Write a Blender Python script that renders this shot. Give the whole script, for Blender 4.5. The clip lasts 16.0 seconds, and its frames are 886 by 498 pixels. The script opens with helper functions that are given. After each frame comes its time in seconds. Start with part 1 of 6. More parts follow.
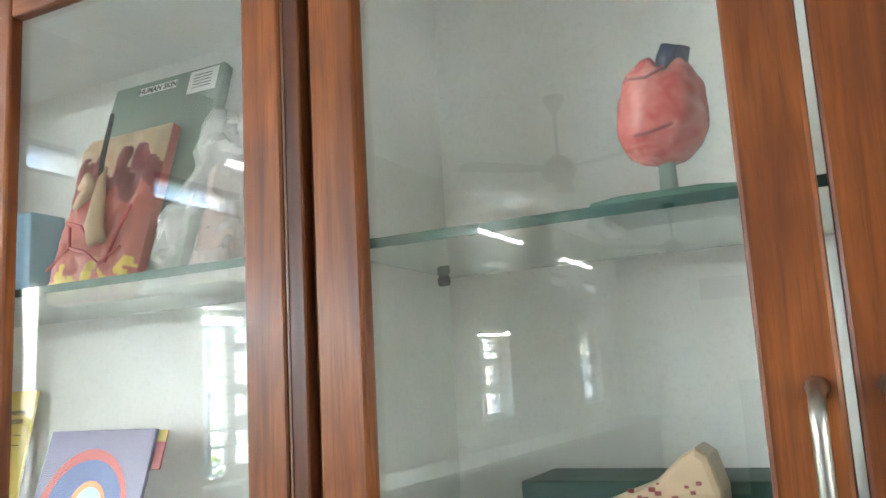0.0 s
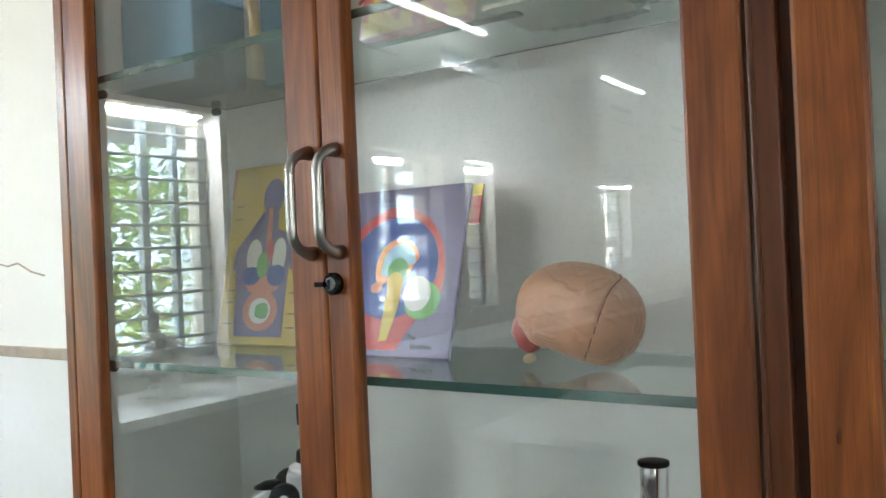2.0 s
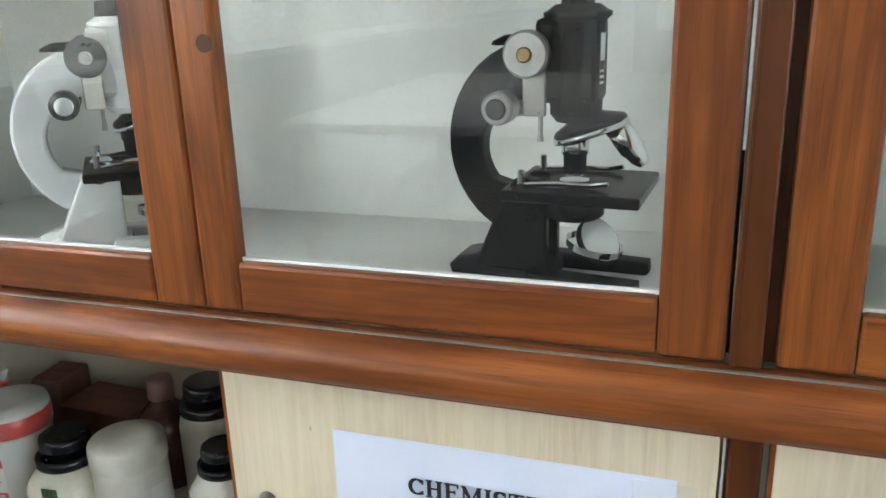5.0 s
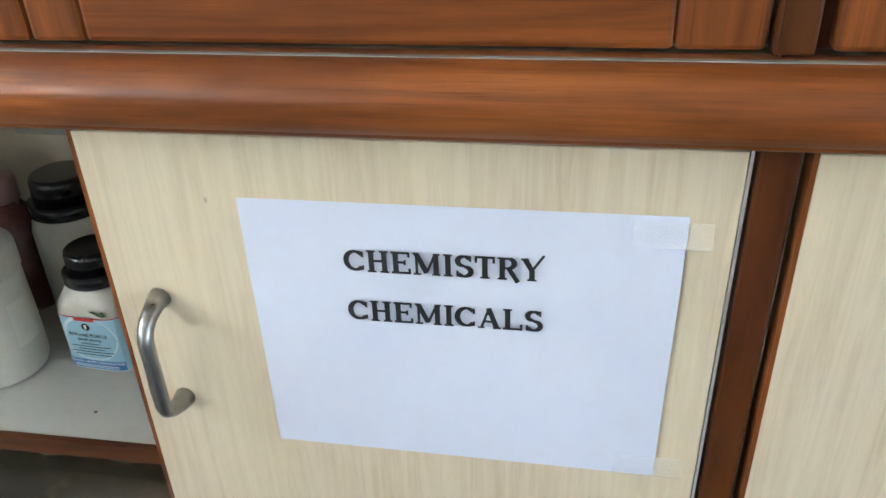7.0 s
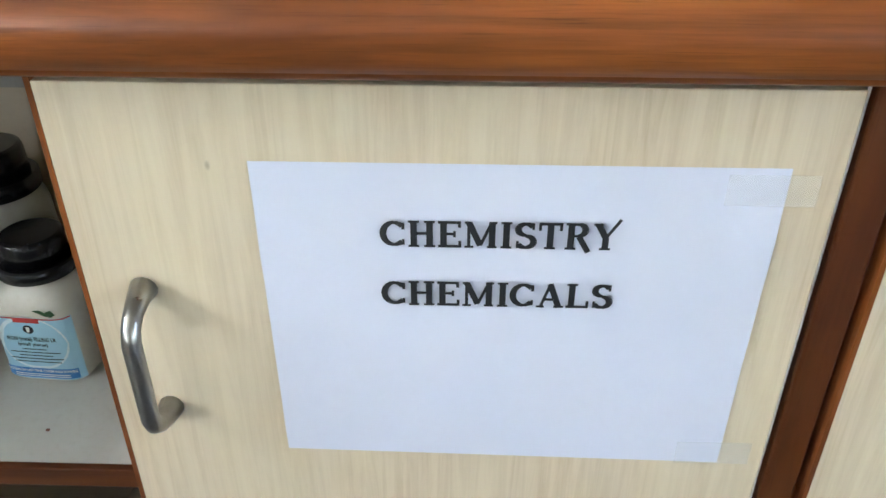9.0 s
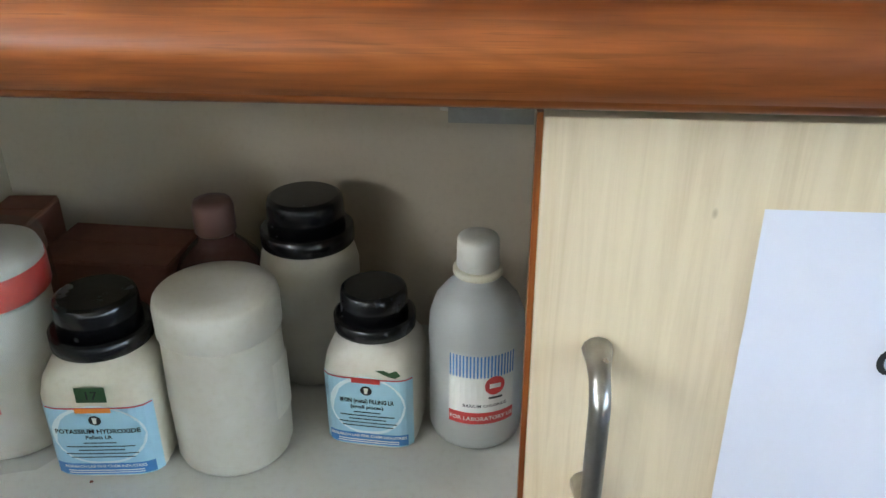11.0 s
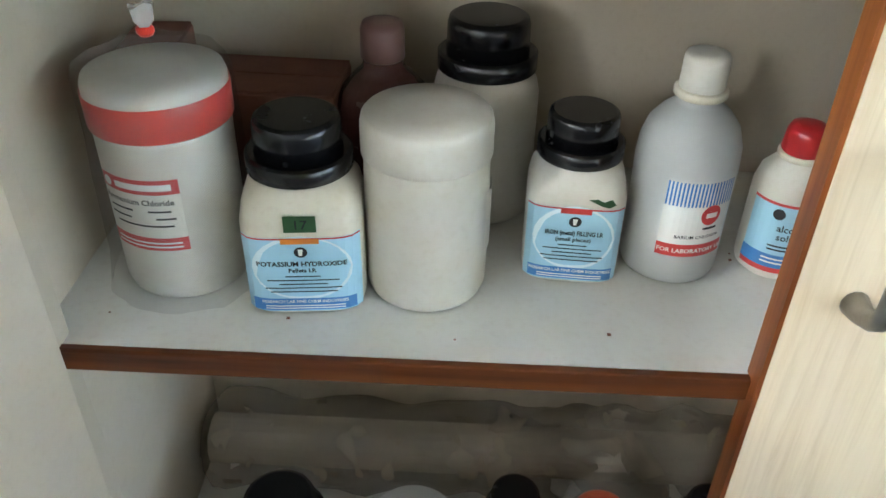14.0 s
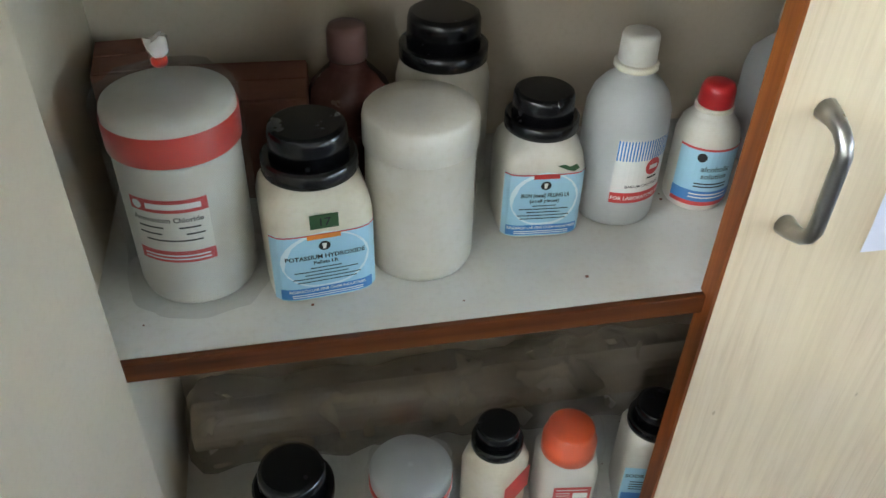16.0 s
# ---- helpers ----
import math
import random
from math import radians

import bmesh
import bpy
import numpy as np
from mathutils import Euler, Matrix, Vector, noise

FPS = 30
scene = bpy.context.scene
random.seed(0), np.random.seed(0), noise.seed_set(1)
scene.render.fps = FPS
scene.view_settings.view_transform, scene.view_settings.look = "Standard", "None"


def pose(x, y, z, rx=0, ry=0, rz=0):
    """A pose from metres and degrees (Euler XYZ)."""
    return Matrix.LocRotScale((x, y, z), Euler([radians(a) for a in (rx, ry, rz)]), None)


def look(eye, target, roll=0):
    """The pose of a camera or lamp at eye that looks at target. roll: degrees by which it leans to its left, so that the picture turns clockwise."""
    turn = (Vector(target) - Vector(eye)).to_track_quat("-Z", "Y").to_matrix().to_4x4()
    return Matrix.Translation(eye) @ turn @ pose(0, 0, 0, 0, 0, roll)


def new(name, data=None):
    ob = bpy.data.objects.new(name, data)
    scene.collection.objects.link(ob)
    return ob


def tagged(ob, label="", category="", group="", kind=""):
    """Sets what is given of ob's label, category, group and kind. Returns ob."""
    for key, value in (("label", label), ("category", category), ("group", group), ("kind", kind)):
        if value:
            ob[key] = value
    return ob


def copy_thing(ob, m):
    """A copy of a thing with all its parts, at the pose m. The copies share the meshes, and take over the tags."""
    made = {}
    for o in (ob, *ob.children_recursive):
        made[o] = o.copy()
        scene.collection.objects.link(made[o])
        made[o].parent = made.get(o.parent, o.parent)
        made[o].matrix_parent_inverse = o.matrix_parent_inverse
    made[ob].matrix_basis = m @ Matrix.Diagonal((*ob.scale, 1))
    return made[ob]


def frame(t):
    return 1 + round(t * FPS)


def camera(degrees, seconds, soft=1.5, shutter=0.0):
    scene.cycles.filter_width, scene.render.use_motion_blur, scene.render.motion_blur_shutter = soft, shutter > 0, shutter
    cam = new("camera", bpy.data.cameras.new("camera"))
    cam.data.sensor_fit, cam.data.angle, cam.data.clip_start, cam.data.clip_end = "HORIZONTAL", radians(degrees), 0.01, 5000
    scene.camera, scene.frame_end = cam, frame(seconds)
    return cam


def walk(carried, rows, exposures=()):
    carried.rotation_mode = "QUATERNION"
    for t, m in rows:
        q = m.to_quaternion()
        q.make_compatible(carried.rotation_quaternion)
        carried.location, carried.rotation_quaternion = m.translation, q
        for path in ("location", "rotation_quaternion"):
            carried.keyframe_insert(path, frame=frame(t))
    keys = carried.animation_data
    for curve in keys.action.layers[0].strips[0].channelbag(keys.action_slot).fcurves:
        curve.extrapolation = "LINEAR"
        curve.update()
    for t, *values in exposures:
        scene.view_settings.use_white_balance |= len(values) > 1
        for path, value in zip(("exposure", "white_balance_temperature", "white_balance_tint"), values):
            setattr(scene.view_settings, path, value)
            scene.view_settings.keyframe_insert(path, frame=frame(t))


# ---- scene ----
cam = camera(57.3, 16.0)
PATH = [
    (0, (-0.055, 0.097, 1.553), (-0.906, 1.879, 1.87), -3.2),
    (0.5, (-0.124, 0.115, 1.534), (-1.164, 1.8, 1.815), -2.9),
    (1, (-0.171, 0.107, 1.512), (-1.319, 1.735, 1.695), -2.8),
    (1.5, (-0.245, 0.106, 1.475), (-1.436, 1.711, 1.553), -3.0),
    (2, (-0.35, 0.067, 1.427), (-1.467, 1.726, 1.435), -2.5),
    (2.5, (-0.416, 0.046, 1.384), (-1.453, 1.755, 1.306), -1.9),
    (3, (-0.44, 0.033, 1.353), (-1.391, 1.783, 1.171), -1.7),
    (3.5, (-0.435, 0.042, 1.316), (-1.32, 1.817, 1.059), -1.7),
    (4, (-0.445, 0.081, 1.262), (-1.258, 1.874, 0.91), -2.0),
    (4.5, (-0.479, 0.11, 1.219), (-1.202, 1.915, 0.752), -2.1),
    (5, (-0.511, 0.143, 1.185), (-1.129, 1.947, 0.583), -1.8),
    (5.2, (-0.524, 0.161, 1.169), (-1.096, 1.959, 0.505), -1.8),
    (7.3, (-0.596, 0.26, 1.064), (-0.853, 1.951, 0.026), -2.3),
    (7.5, (-0.599, 0.266, 1.063), (-0.828, 1.956, 0.017), -2.4),
    (8, (-0.615, 0.288, 1.048), (-0.791, 1.968, -0.023), -2.5),
    (8.2, (-0.622, 0.295, 1.044), (-0.763, 1.979, -0.027), -2.1),
    (10.3, (-0.844, 0.326, 0.98), (-0.847, 2.073, 0.007), 1.4),
    (10.5, (-0.864, 0.331, 0.978), (-0.924, 2.089, 0.026), 0.9),
    (11, (-0.92, 0.332, 0.992), (-1.074, 2.106, 0.082), -0.2),
    (11.5, (-0.967, 0.334, 1.009), (-1.186, 2.126, 0.147), -1.5),
    (12, (-1.001, 0.351, 1.023), (-1.275, 2.161, 0.217), -2.3),
    (12.5, (-1.023, 0.344, 1.046), (-1.354, 2.149, 0.249), -2.7),
    (13, (-1.049, 0.334, 0.998), (-1.329, 2.111, 0.122), -1.6),
    (13.5, (-1.07, 0.34, 0.964), (-1.245, 2.052, -0.055), -0.3),
    (14, (-1.084, 0.332, 0.942), (-1.144, 1.961, -0.216), 1.1),
    (14.5, (-1.088, 0.319, 0.925), (-1.051, 1.872, -0.334), 1.9),
    (15, (-1.102, 0.314, 0.932), (-0.94, 1.814, -0.382), 3.0),
    (15.5, (-1.127, 0.313, 0.956), (-0.858, 1.801, -0.353), 3.1),
    (16, (-1.201, 0.289, 0.998), (-0.869, 1.818, -0.248), 1.8),
]
EXPOSURES = [(0, 5.35), (0.5, 4.7), (1, 4.57), (2, 4.55), (2.5, 4.62), (3.5, 4.8), (4, 4.9), (5, 5.05), (7.5, 5.08), (8.2, 5.1), (10.5, 5.05), (12, 5.5), (12.5, 5.62), (13.5, 5.5), (14, 5.5), (15.5, 5.32), (16, 5.25)]
# centres of openings added in the unseen east wall to brighten the room
EAST_OPENINGS = (-1.2, -3.9, -6.6)
walk(cam, [(t, look(eye, target, roll)) for t, eye, target, roll in PATH], EXPOSURES)


# ---- world, sun, exposure ----
world = bpy.data.worlds.new("daylight")
scene.world = world
world.use_nodes = True
wn = world.node_tree
sky = wn.nodes.new("ShaderNodeTexSky")
sky.sky_type, sky.sun_disc = "NISHITA", False
sky.sun_elevation, sky.sun_rotation = radians(61), radians(56)
wn.links.new(sky.outputs[0], wn.nodes["Background"].inputs[0])
wn.nodes["Background"].inputs[1].default_value = 0.15
sun = new("sun", bpy.data.lights.new("sun", "SUN"))
sun.data.energy, sun.data.angle, sun.data.color = 5.0, radians(0.5), (1.0, 0.96, 0.9)
sun.matrix_world = look((0, 6, 20), (-9, 0, 0))
# added fill lamps at the east wall's unseen openings
for yy, watts in zip(EAST_OPENINGS, (0.05, 0.15, 0.1)):
    lamp = new("east_fill_lamp", bpy.data.lights.new("east_fill_lamp", "AREA"))
    lamp.data.shape, lamp.data.size, lamp.data.size_y = "RECTANGLE", 1.2, 1.6
    lamp.data.energy, lamp.data.color = watts, (0.95, 0.98, 1.0)
    lamp.matrix_world = look((4.3, yy, 1.65), (0, yy, 1.65))
lamp = new("window_head_daylight", bpy.data.lights.new("window_head_daylight", "AREA"))
lamp.data.shape, lamp.data.size, lamp.data.size_y = "RECTANGLE", 0.14, 1.05
lamp.data.energy, lamp.data.color = 3.2, (0.9, 0.96, 1.0)
lamp.matrix_world = pose(-3.06, -0.355, 2.01, 0, -12, 0)
for y0, y1, watts in ((-2.2, -1.9, 0.9), (-3.12, -2.82, 0.9), (-5.48, -4.87, 1.3)):
    lamp = new("window_head_daylight", bpy.data.lights.new("window_head_daylight", "AREA"))
    lamp.data.shape, lamp.data.size, lamp.data.size_y = "RECTANGLE", 0.035, y1 - y0
    lamp.data.energy, lamp.data.color = watts, (0.88, 0.95, 1.0)
    lamp.matrix_world = pose(-3.0, (y0 + y1) / 2, 1.925, 0, -76, 12)


# ---- materials ----
def material(name, rough=0.5, metal=0.0, spec=0.5, coat=0.0):
    m = bpy.data.materials.new(name)
    m.use_nodes = True
    b = m.node_tree.nodes["Principled BSDF"]
    b.inputs["Roughness"].default_value, b.inputs["Metallic"].default_value = rough, metal
    b.inputs["Specular IOR Level"].default_value, b.inputs["Coat Weight"].default_value = spec, coat
    return m, m.node_tree.nodes, m.node_tree.links, b


def coords(nodes, links, scale=(1, 1, 1), spread=7.0):
    """Object coordinates, shifted by the object's own random number."""
    tc, oi = nodes.new("ShaderNodeTexCoord"), nodes.new("ShaderNodeObjectInfo")
    mul, mp = nodes.new("ShaderNodeMath"), nodes.new("ShaderNodeMapping")
    mul.operation, mul.inputs[1].default_value = "MULTIPLY", spread
    links.new(oi.outputs["Random"], mul.inputs[0])
    links.new(tc.outputs["Object"], mp.inputs["Vector"])
    links.new(mul.outputs[0], mp.inputs["Location"])
    mp.inputs["Scale"].default_value = scale
    return mp.outputs[0]


def ramp(nodes, links, fac, stops):
    r = nodes.new("ShaderNodeValToRGB")
    links.new(fac, r.inputs[0])
    while len(r.color_ramp.elements) < len(stops):
        r.color_ramp.elements.new(0.5)
    for e, (p, c) in zip(r.color_ramp.elements, stops):
        e.position, e.color = p, (*c, 1)
    return r.outputs[0]


def noise_tex(nodes, links, vec, scale, detail=4, distortion=0.0, rough=0.55):
    n = nodes.new("ShaderNodeTexNoise")
    links.new(vec, n.inputs["Vector"])
    n.inputs["Scale"].default_value, n.inputs["Detail"].default_value = scale, detail
    n.inputs["Distortion"].default_value, n.inputs["Roughness"].default_value = distortion, rough
    return n.outputs["Fac"]


def mixed(nodes, links, fac, a, b, mode="MIX"):
    m = nodes.new("ShaderNodeMix")
    m.data_type, m.blend_type = "RGBA", mode
    for k, v in ((0, fac), (6, a), (7, b)):
        if isinstance(v, (int, float)):
            m.inputs[k].default_value = v
        elif isinstance(v, tuple):
            m.inputs[k].default_value = (*v, 1)
        else:
            links.new(v, m.inputs[k])
    return m.outputs[2]


def bumped(nodes, links, bsdf, height, strength=0.2, dist=0.001):
    b = nodes.new("ShaderNodeBump")
    b.inputs["Strength"].default_value, b.inputs["Distance"].default_value = strength, dist
    links.new(height, b.inputs["Height"])
    links.new(b.outputs[0], bsdf.inputs["Normal"])


def surface(name, base, rough=0.5, scale=20.0, vary=0.12, metal=0.0, spec=0.5, bump=0.1, fine=180.0, tint=None, coat=0.0, trans=0.0, ior=1.45, dist=0.0006):
    """A plain surface with soft blotches, fine grain and a slight relief."""
    m, n, l, b = material(name, rough, metal, spec, coat)
    v = coords(n, l)
    big, small = noise_tex(n, l, v, scale, 4), noise_tex(n, l, v, fine, 3)
    other = tint or tuple(c * (1 - 2.2 * vary) for c in base)
    col = mixed(n, l, ramp(n, l, big, ((0.38, (0, 0, 0)), (0.72, (1, 1, 1)))), base, mixed(n, l, 0.45, base, other))
    col = mixed(n, l, ramp(n, l, small, ((0.5, (0, 0, 0)), (0.85, (0.35, 0.35, 0.35)))), col, other)
    l.new(col, b.inputs["Base Color"])
    rr = n.new("ShaderNodeMapRange")
    rr.inputs[3].default_value, rr.inputs[4].default_value = max(0.02, rough - 0.08), min(1, rough + 0.1)
    l.new(big, rr.inputs[0])
    l.new(rr.outputs[0], b.inputs["Roughness"])
    if trans:
        b.inputs["Transmission Weight"].default_value, b.inputs["IOR"].default_value = trans, ior
    if bump:
        bumped(n, l, b, small, bump, dist)
    return m


def teak(name, axis, tone=1.0):
    """Varnished reddish teak; the grain runs along the axis."""
    m, n, l, b = material(name, 0.38, 0, 0.28, 0.15)
    b.inputs["Coat Roughness"].default_value = 0.22
    long = [1.0, 1.0, 1.0]
    long[axis] = 0.07
    v = coords(n, l, tuple(long), 9.0)
    long[axis] = 0.022
    vf = coords(n, l, tuple(long), 9.0)
    fine = noise_tex(n, l, vf, 260, 6, 0.4, 0.65)
    pores = noise_tex(n, l, vf, 1300, 2, 0.0, 0.5)
    band = noise_tex(n, l, v, 30, 6, 1.6, 0.55)
    soft = [1.0, 1.0, 1.0]
    soft[axis] = 0.35
    v2 = coords(n, l, tuple(soft), 5.0)
    blotch = noise_tex(n, l, v2, 9, 3, 0.8)
    col = ramp(n, l, band, ((0.28, (0.16 * tone, 0.042 * tone, 0.012 * tone)), (0.5, (0.42 * tone, 0.118 * tone, 0.026 * tone)), (0.72, (0.59 * tone, 0.188 * tone, 0.044 * tone))))
    col = mixed(n, l, ramp(n, l, fine, ((0.34, (0.42, 0.42, 0.42)), (0.52, (0, 0, 0)))), col, (0.1, 0.026, 0.008))
    col = mixed(n, l, ramp(n, l, pores, ((0.3, (0.35, 0.35, 0.35)), (0.38, (0, 0, 0)))), col, (0.05, 0.013, 0.005))
    col = mixed(n, l, ramp(n, l, blotch, ((0.34, (0.6, 0.6, 0.6)), (0.56, (0, 0, 0)))), col, (0.1, 0.026, 0.009))
    # flame figure of the growth rings
    ring = [1.0, 1.0, 1.0]
    ring[axis] = 0.11
    figure = noise_tex(n, l, coords(n, l, tuple(ring), 11.0), 11, 2, 0.9, 0.45)
    many, fold = n.new("ShaderNodeMath"), n.new("ShaderNodeMath")
    many.operation, many.inputs[1].default_value = "MULTIPLY", 15.0
    fold.operation, fold.inputs[1].default_value = "PINGPONG", 0.5
    l.new(figure, many.inputs[0])
    l.new(many.outputs[0], fold.inputs[0])
    col = mixed(n, l, ramp(n, l, fold.outputs[0], ((0.02, (0.26, 0.26, 0.26)), (0.25, (0.1, 0.1, 0.1)), (0.5, (0, 0, 0)))), col, (0.11, 0.028, 0.008))
    # small knots
    w = n.new("ShaderNodeTexVoronoi")
    kv = [1.0, 1.0, 1.0]
    kv[axis] = 0.55
    l.new(coords(n, l, tuple(kv), 3.0), w.inputs["Vector"])
    w.inputs["Scale"].default_value = 6.0
    col = mixed(n, l, ramp(n, l, w.outputs["Distance"], ((0.035, (0.85, 0.85, 0.85)), (0.15, (0, 0, 0)))), col, (0.07, 0.018, 0.007))
    l.new(col, b.inputs["Base Color"])
    bumped(n, l, b, fine, 0.2, 0.0006)
    return m


def laminate():
    m, n, l, b = material("pale_maple_laminate", 0.42, 0, 0.4)
    v = coords(n, l, (1, 1, 0.045), 6.0)
    v2 = coords(n, l, (1, 1, 0.25), 4.0)
    streak = noise_tex(n, l, v, 120, 5, 0.6, 0.7)
    wide = noise_tex(n, l, v2, 14, 3, 0.9)
    col = ramp(n, l, streak, ((0.3, (0.57, 0.445, 0.3)), (0.55, (0.68, 0.555, 0.4)), (0.8, (0.73, 0.615, 0.455))))
    col = mixed(n, l, ramp(n, l, wide, ((0.4, (0, 0, 0)), (0.75, (0.55, 0.55, 0.55)))), col, (0.74, 0.63, 0.44))
    dots = n.new("ShaderNodeTexVoronoi")
    l.new(coords(n, l, (1, 1, 0.5), 2.0), dots.inputs["Vector"])
    dots.inputs["Scale"].default_value = 26
    col = mixed(n, l, ramp(n, l, dots.outputs["Distance"], ((0.022, (0.5, 0.5, 0.5)), (0.05, (0, 0, 0)))), col, (0.2, 0.13, 0.07))
    l.new(col, b.inputs["Base Color"])
    bumped(n, l, b, streak, 0.14, 0.0004)
    return m


def clear(name, tint=(0.97, 1.0, 0.985), rough=0.0, ior=1.5):
    m, n, l, b = material(name, rough, 0, 0.5)
    b.inputs["Base Color"].default_value = (*tint, 1)
    b.inputs["Transmission Weight"].default_value, b.inputs["IOR"].default_value = 1.0, ior
    return m


def film(name, haze=0.2, tint=(1, 1, 1)):
    """Thin crumpled polythene: mostly clear, with glossy creases."""
    m, n, l, b = material(name, 0.12, 0, 0.6)
    b.inputs["Base Color"].default_value = (*tint, 1)
    v = coords(n, l)
    crease = noise_tex(n, l, v, 20, 3, 1.2, 0.5)
    bumped(n, l, b, crease, 0.55, 0.006)
    t, mix = n.new("ShaderNodeBsdfTransparent"), n.new("ShaderNodeMixShader")
    f = ramp(n, l, crease, ((0.35, (haze * 0.8,) * 3), (0.6, (haze,) * 3), (0.75, (min(1, haze * 1.15),) * 3)))
    l.new(f, mix.inputs[0])
    l.new(t.outputs[0], mix.inputs[1])
    l.new(b.outputs[0], mix.inputs[2])
    l.new(mix.outputs[0], n["Material Output"].inputs[0])
    return m


def glow(name, colour, strength):
    m, n, l, b = material(name, 0.4)
    b.inputs["Emission Color"].default_value, b.inputs["Emission Strength"].default_value = (*colour, 1), strength
    b.inputs["Base Color"].default_value = (0.9, 0.9, 0.9, 1)
    return m


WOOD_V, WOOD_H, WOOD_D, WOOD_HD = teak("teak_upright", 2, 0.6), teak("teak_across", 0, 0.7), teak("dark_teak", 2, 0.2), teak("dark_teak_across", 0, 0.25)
# teak toned down to hold the recessed post's shade; also colours the knots
WOOD_M = teak("shaded_brown_teak", 2, 0.21)
LAM = laminate()
PANE = clear("window_glass", (0.985, 1.0, 0.99), ior=1.6)
SHELF_GLASS = clear("shelf_glass", (0.86, 0.96, 0.91))
SHELF_EDGE = surface("green_glass_edge", (0.012, 0.06, 0.045), 0.12, 30, 0.2, spec=0.8, bump=0)
INNER = surface("cream_inner_laminate", (0.82, 0.83, 0.79), 0.38, 5, 0.06, tint=(0.6, 0.59, 0.52), bump=0.04)
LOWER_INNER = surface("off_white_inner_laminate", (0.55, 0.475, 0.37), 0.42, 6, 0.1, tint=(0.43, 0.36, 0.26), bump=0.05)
SHELF_TOP = surface("worn_white_shelf_laminate", (0.7, 0.7, 0.66), 0.34, 9, 0.1, tint=(0.52, 0.49, 0.42), bump=0.05)
GROUT = surface("grey_sealant", (0.24, 0.235, 0.22), 0.8, 60, 0.2, bump=0.4)
WALLP = surface("cream_wall_paint", (0.8, 0.785, 0.74), 0.55, 2.5, 0.05, tint=(0.7, 0.67, 0.6), bump=0.12)
DADO = surface("glossy_white_dado_paint", (0.8, 0.8, 0.79), 0.22, 4, 0.05, tint=(0.72, 0.71, 0.69), bump=0.15, fine=30, dist=0.002)
TAN = surface("tan_dado_stripe", (0.42, 0.34, 0.26), 0.6, 30, 0.2)
CEIL = surface("white_ceiling_paint", (0.8, 0.8, 0.78), 0.7, 2, 0.05)
FLOOR = surface("grey_floor_tile", (0.08, 0.076, 0.072), 0.5, 3, 0.1)
STONE = surface("white_stone_counter", (0.82, 0.82, 0.81), 0.16, 7, 0.1, tint=(0.55, 0.55, 0.54), bump=0.02)
STEEL = surface("brushed_steel", (0.38, 0.37, 0.35), 0.3, 60, 0.15, metal=1.0, bump=0.15, fine=400)
CHROME = surface("chrome", (0.75, 0.75, 0.75), 0.1, 40, 0.06, metal=1.0, bump=0)
BRASS = surface("aged_brass", (0.3, 0.21, 0.1), 0.4, 120, 0.3, metal=1.0)
BLACKM = surface("black_enamel", (0.005, 0.0047, 0.0044), 0.2, 40, 0.2, spec=0.14, bump=0.03)
BLACKP = surface("black_plastic", (0.006, 0.006, 0.007), 0.24, 50, 0.2, bump=0.1)
WHITEM = surface("white_enamel", (0.74, 0.75, 0.74), 0.2, 20, 0.04, bump=0.02, coat=0.3)
WHITEP = surface("white_plastic", (0.64, 0.615, 0.545), 0.36, 22, 0.1, tint=(0.5, 0.455, 0.35), bump=0.1)
CREAMP = surface("dusty_cream_plastic", (0.68, 0.64, 0.52), 0.35, 26, 0.12, tint=(0.5, 0.43, 0.3), bump=0.12)
MILKY = surface("milky_plastic", (0.72, 0.74, 0.73), 0.3, 20, 0.06, trans=0.5, bump=0.05)
AMBER = surface("dusty_amber_glass", (0.1, 0.036, 0.03), 0.24, 40, 0.2, tint=(0.18, 0.09, 0.075), trans=0.15, bump=0.05)
PINKCAP = surface("dull_mauve_plastic", (0.22, 0.115, 0.10), 0.4, 40, 0.15)
BROWNBOX = surface("red_brown_card", (0.24, 0.1, 0.065), 0.75, 30, 0.15, tint=(0.14, 0.06, 0.04), bump=0.2)
REDP = surface("red_plastic", (0.45, 0.022, 0.025), 0.32, 40, 0.1)
REDB = surface("red_tape", (0.6, 0.03, 0.012), 0.3, 40, 0.1)
ORANGEP = surface("orange_plastic", (0.8, 0.09, 0.006), 0.35, 40, 0.1)
TANJAR = surface("ochre_powder_in_jar", (0.52, 0.31, 0.13), 0.3, 30, 0.2, tint=(0.34, 0.16, 0.05), bump=0.05)
PAPER = surface("white_paper", (0.68, 0.69, 0.8), 0.65, 9, 0.03, bump=0.08, fine=60)
INK = surface("black_ink", (0.012, 0.012, 0.014), 0.6, 40, 0.1, bump=0)
LBLUE = surface("light_blue_print", (0.36, 0.61, 0.74), 0.3, 25, 0.05, bump=0)
PALE = surface("pale_blue_print", (0.66, 0.78, 0.82), 0.3, 25, 0.04, bump=0)
DBLUE = surface("blue_print", (0.05, 0.21, 0.52), 0.3, 30, 0.08, bump=0)
REDI = surface("red_print", (0.58, 0.05, 0.045), 0.35, 40, 0.1, bump=0)
WHITEI = surface("white_print", (0.78, 0.78, 0.74), 0.4, 30, 0.05, bump=0)
CREAMI = surface("cream_label_paper", (0.72, 0.69, 0.6), 0.5, 30, 0.1, bump=0)
ORANGEI = surface("orange_print", (0.8, 0.25, 0.04), 0.4, 40, 0.1, bump=0)
GREENI = surface("dark_green_tape", (0.028, 0.085, 0.03), 0.45, 60, 0.2, bump=0)
PLAINI = surface("purple_grey_print", (0.2, 0.17, 0.32), 0.4, 30, 0.08, bump=0)
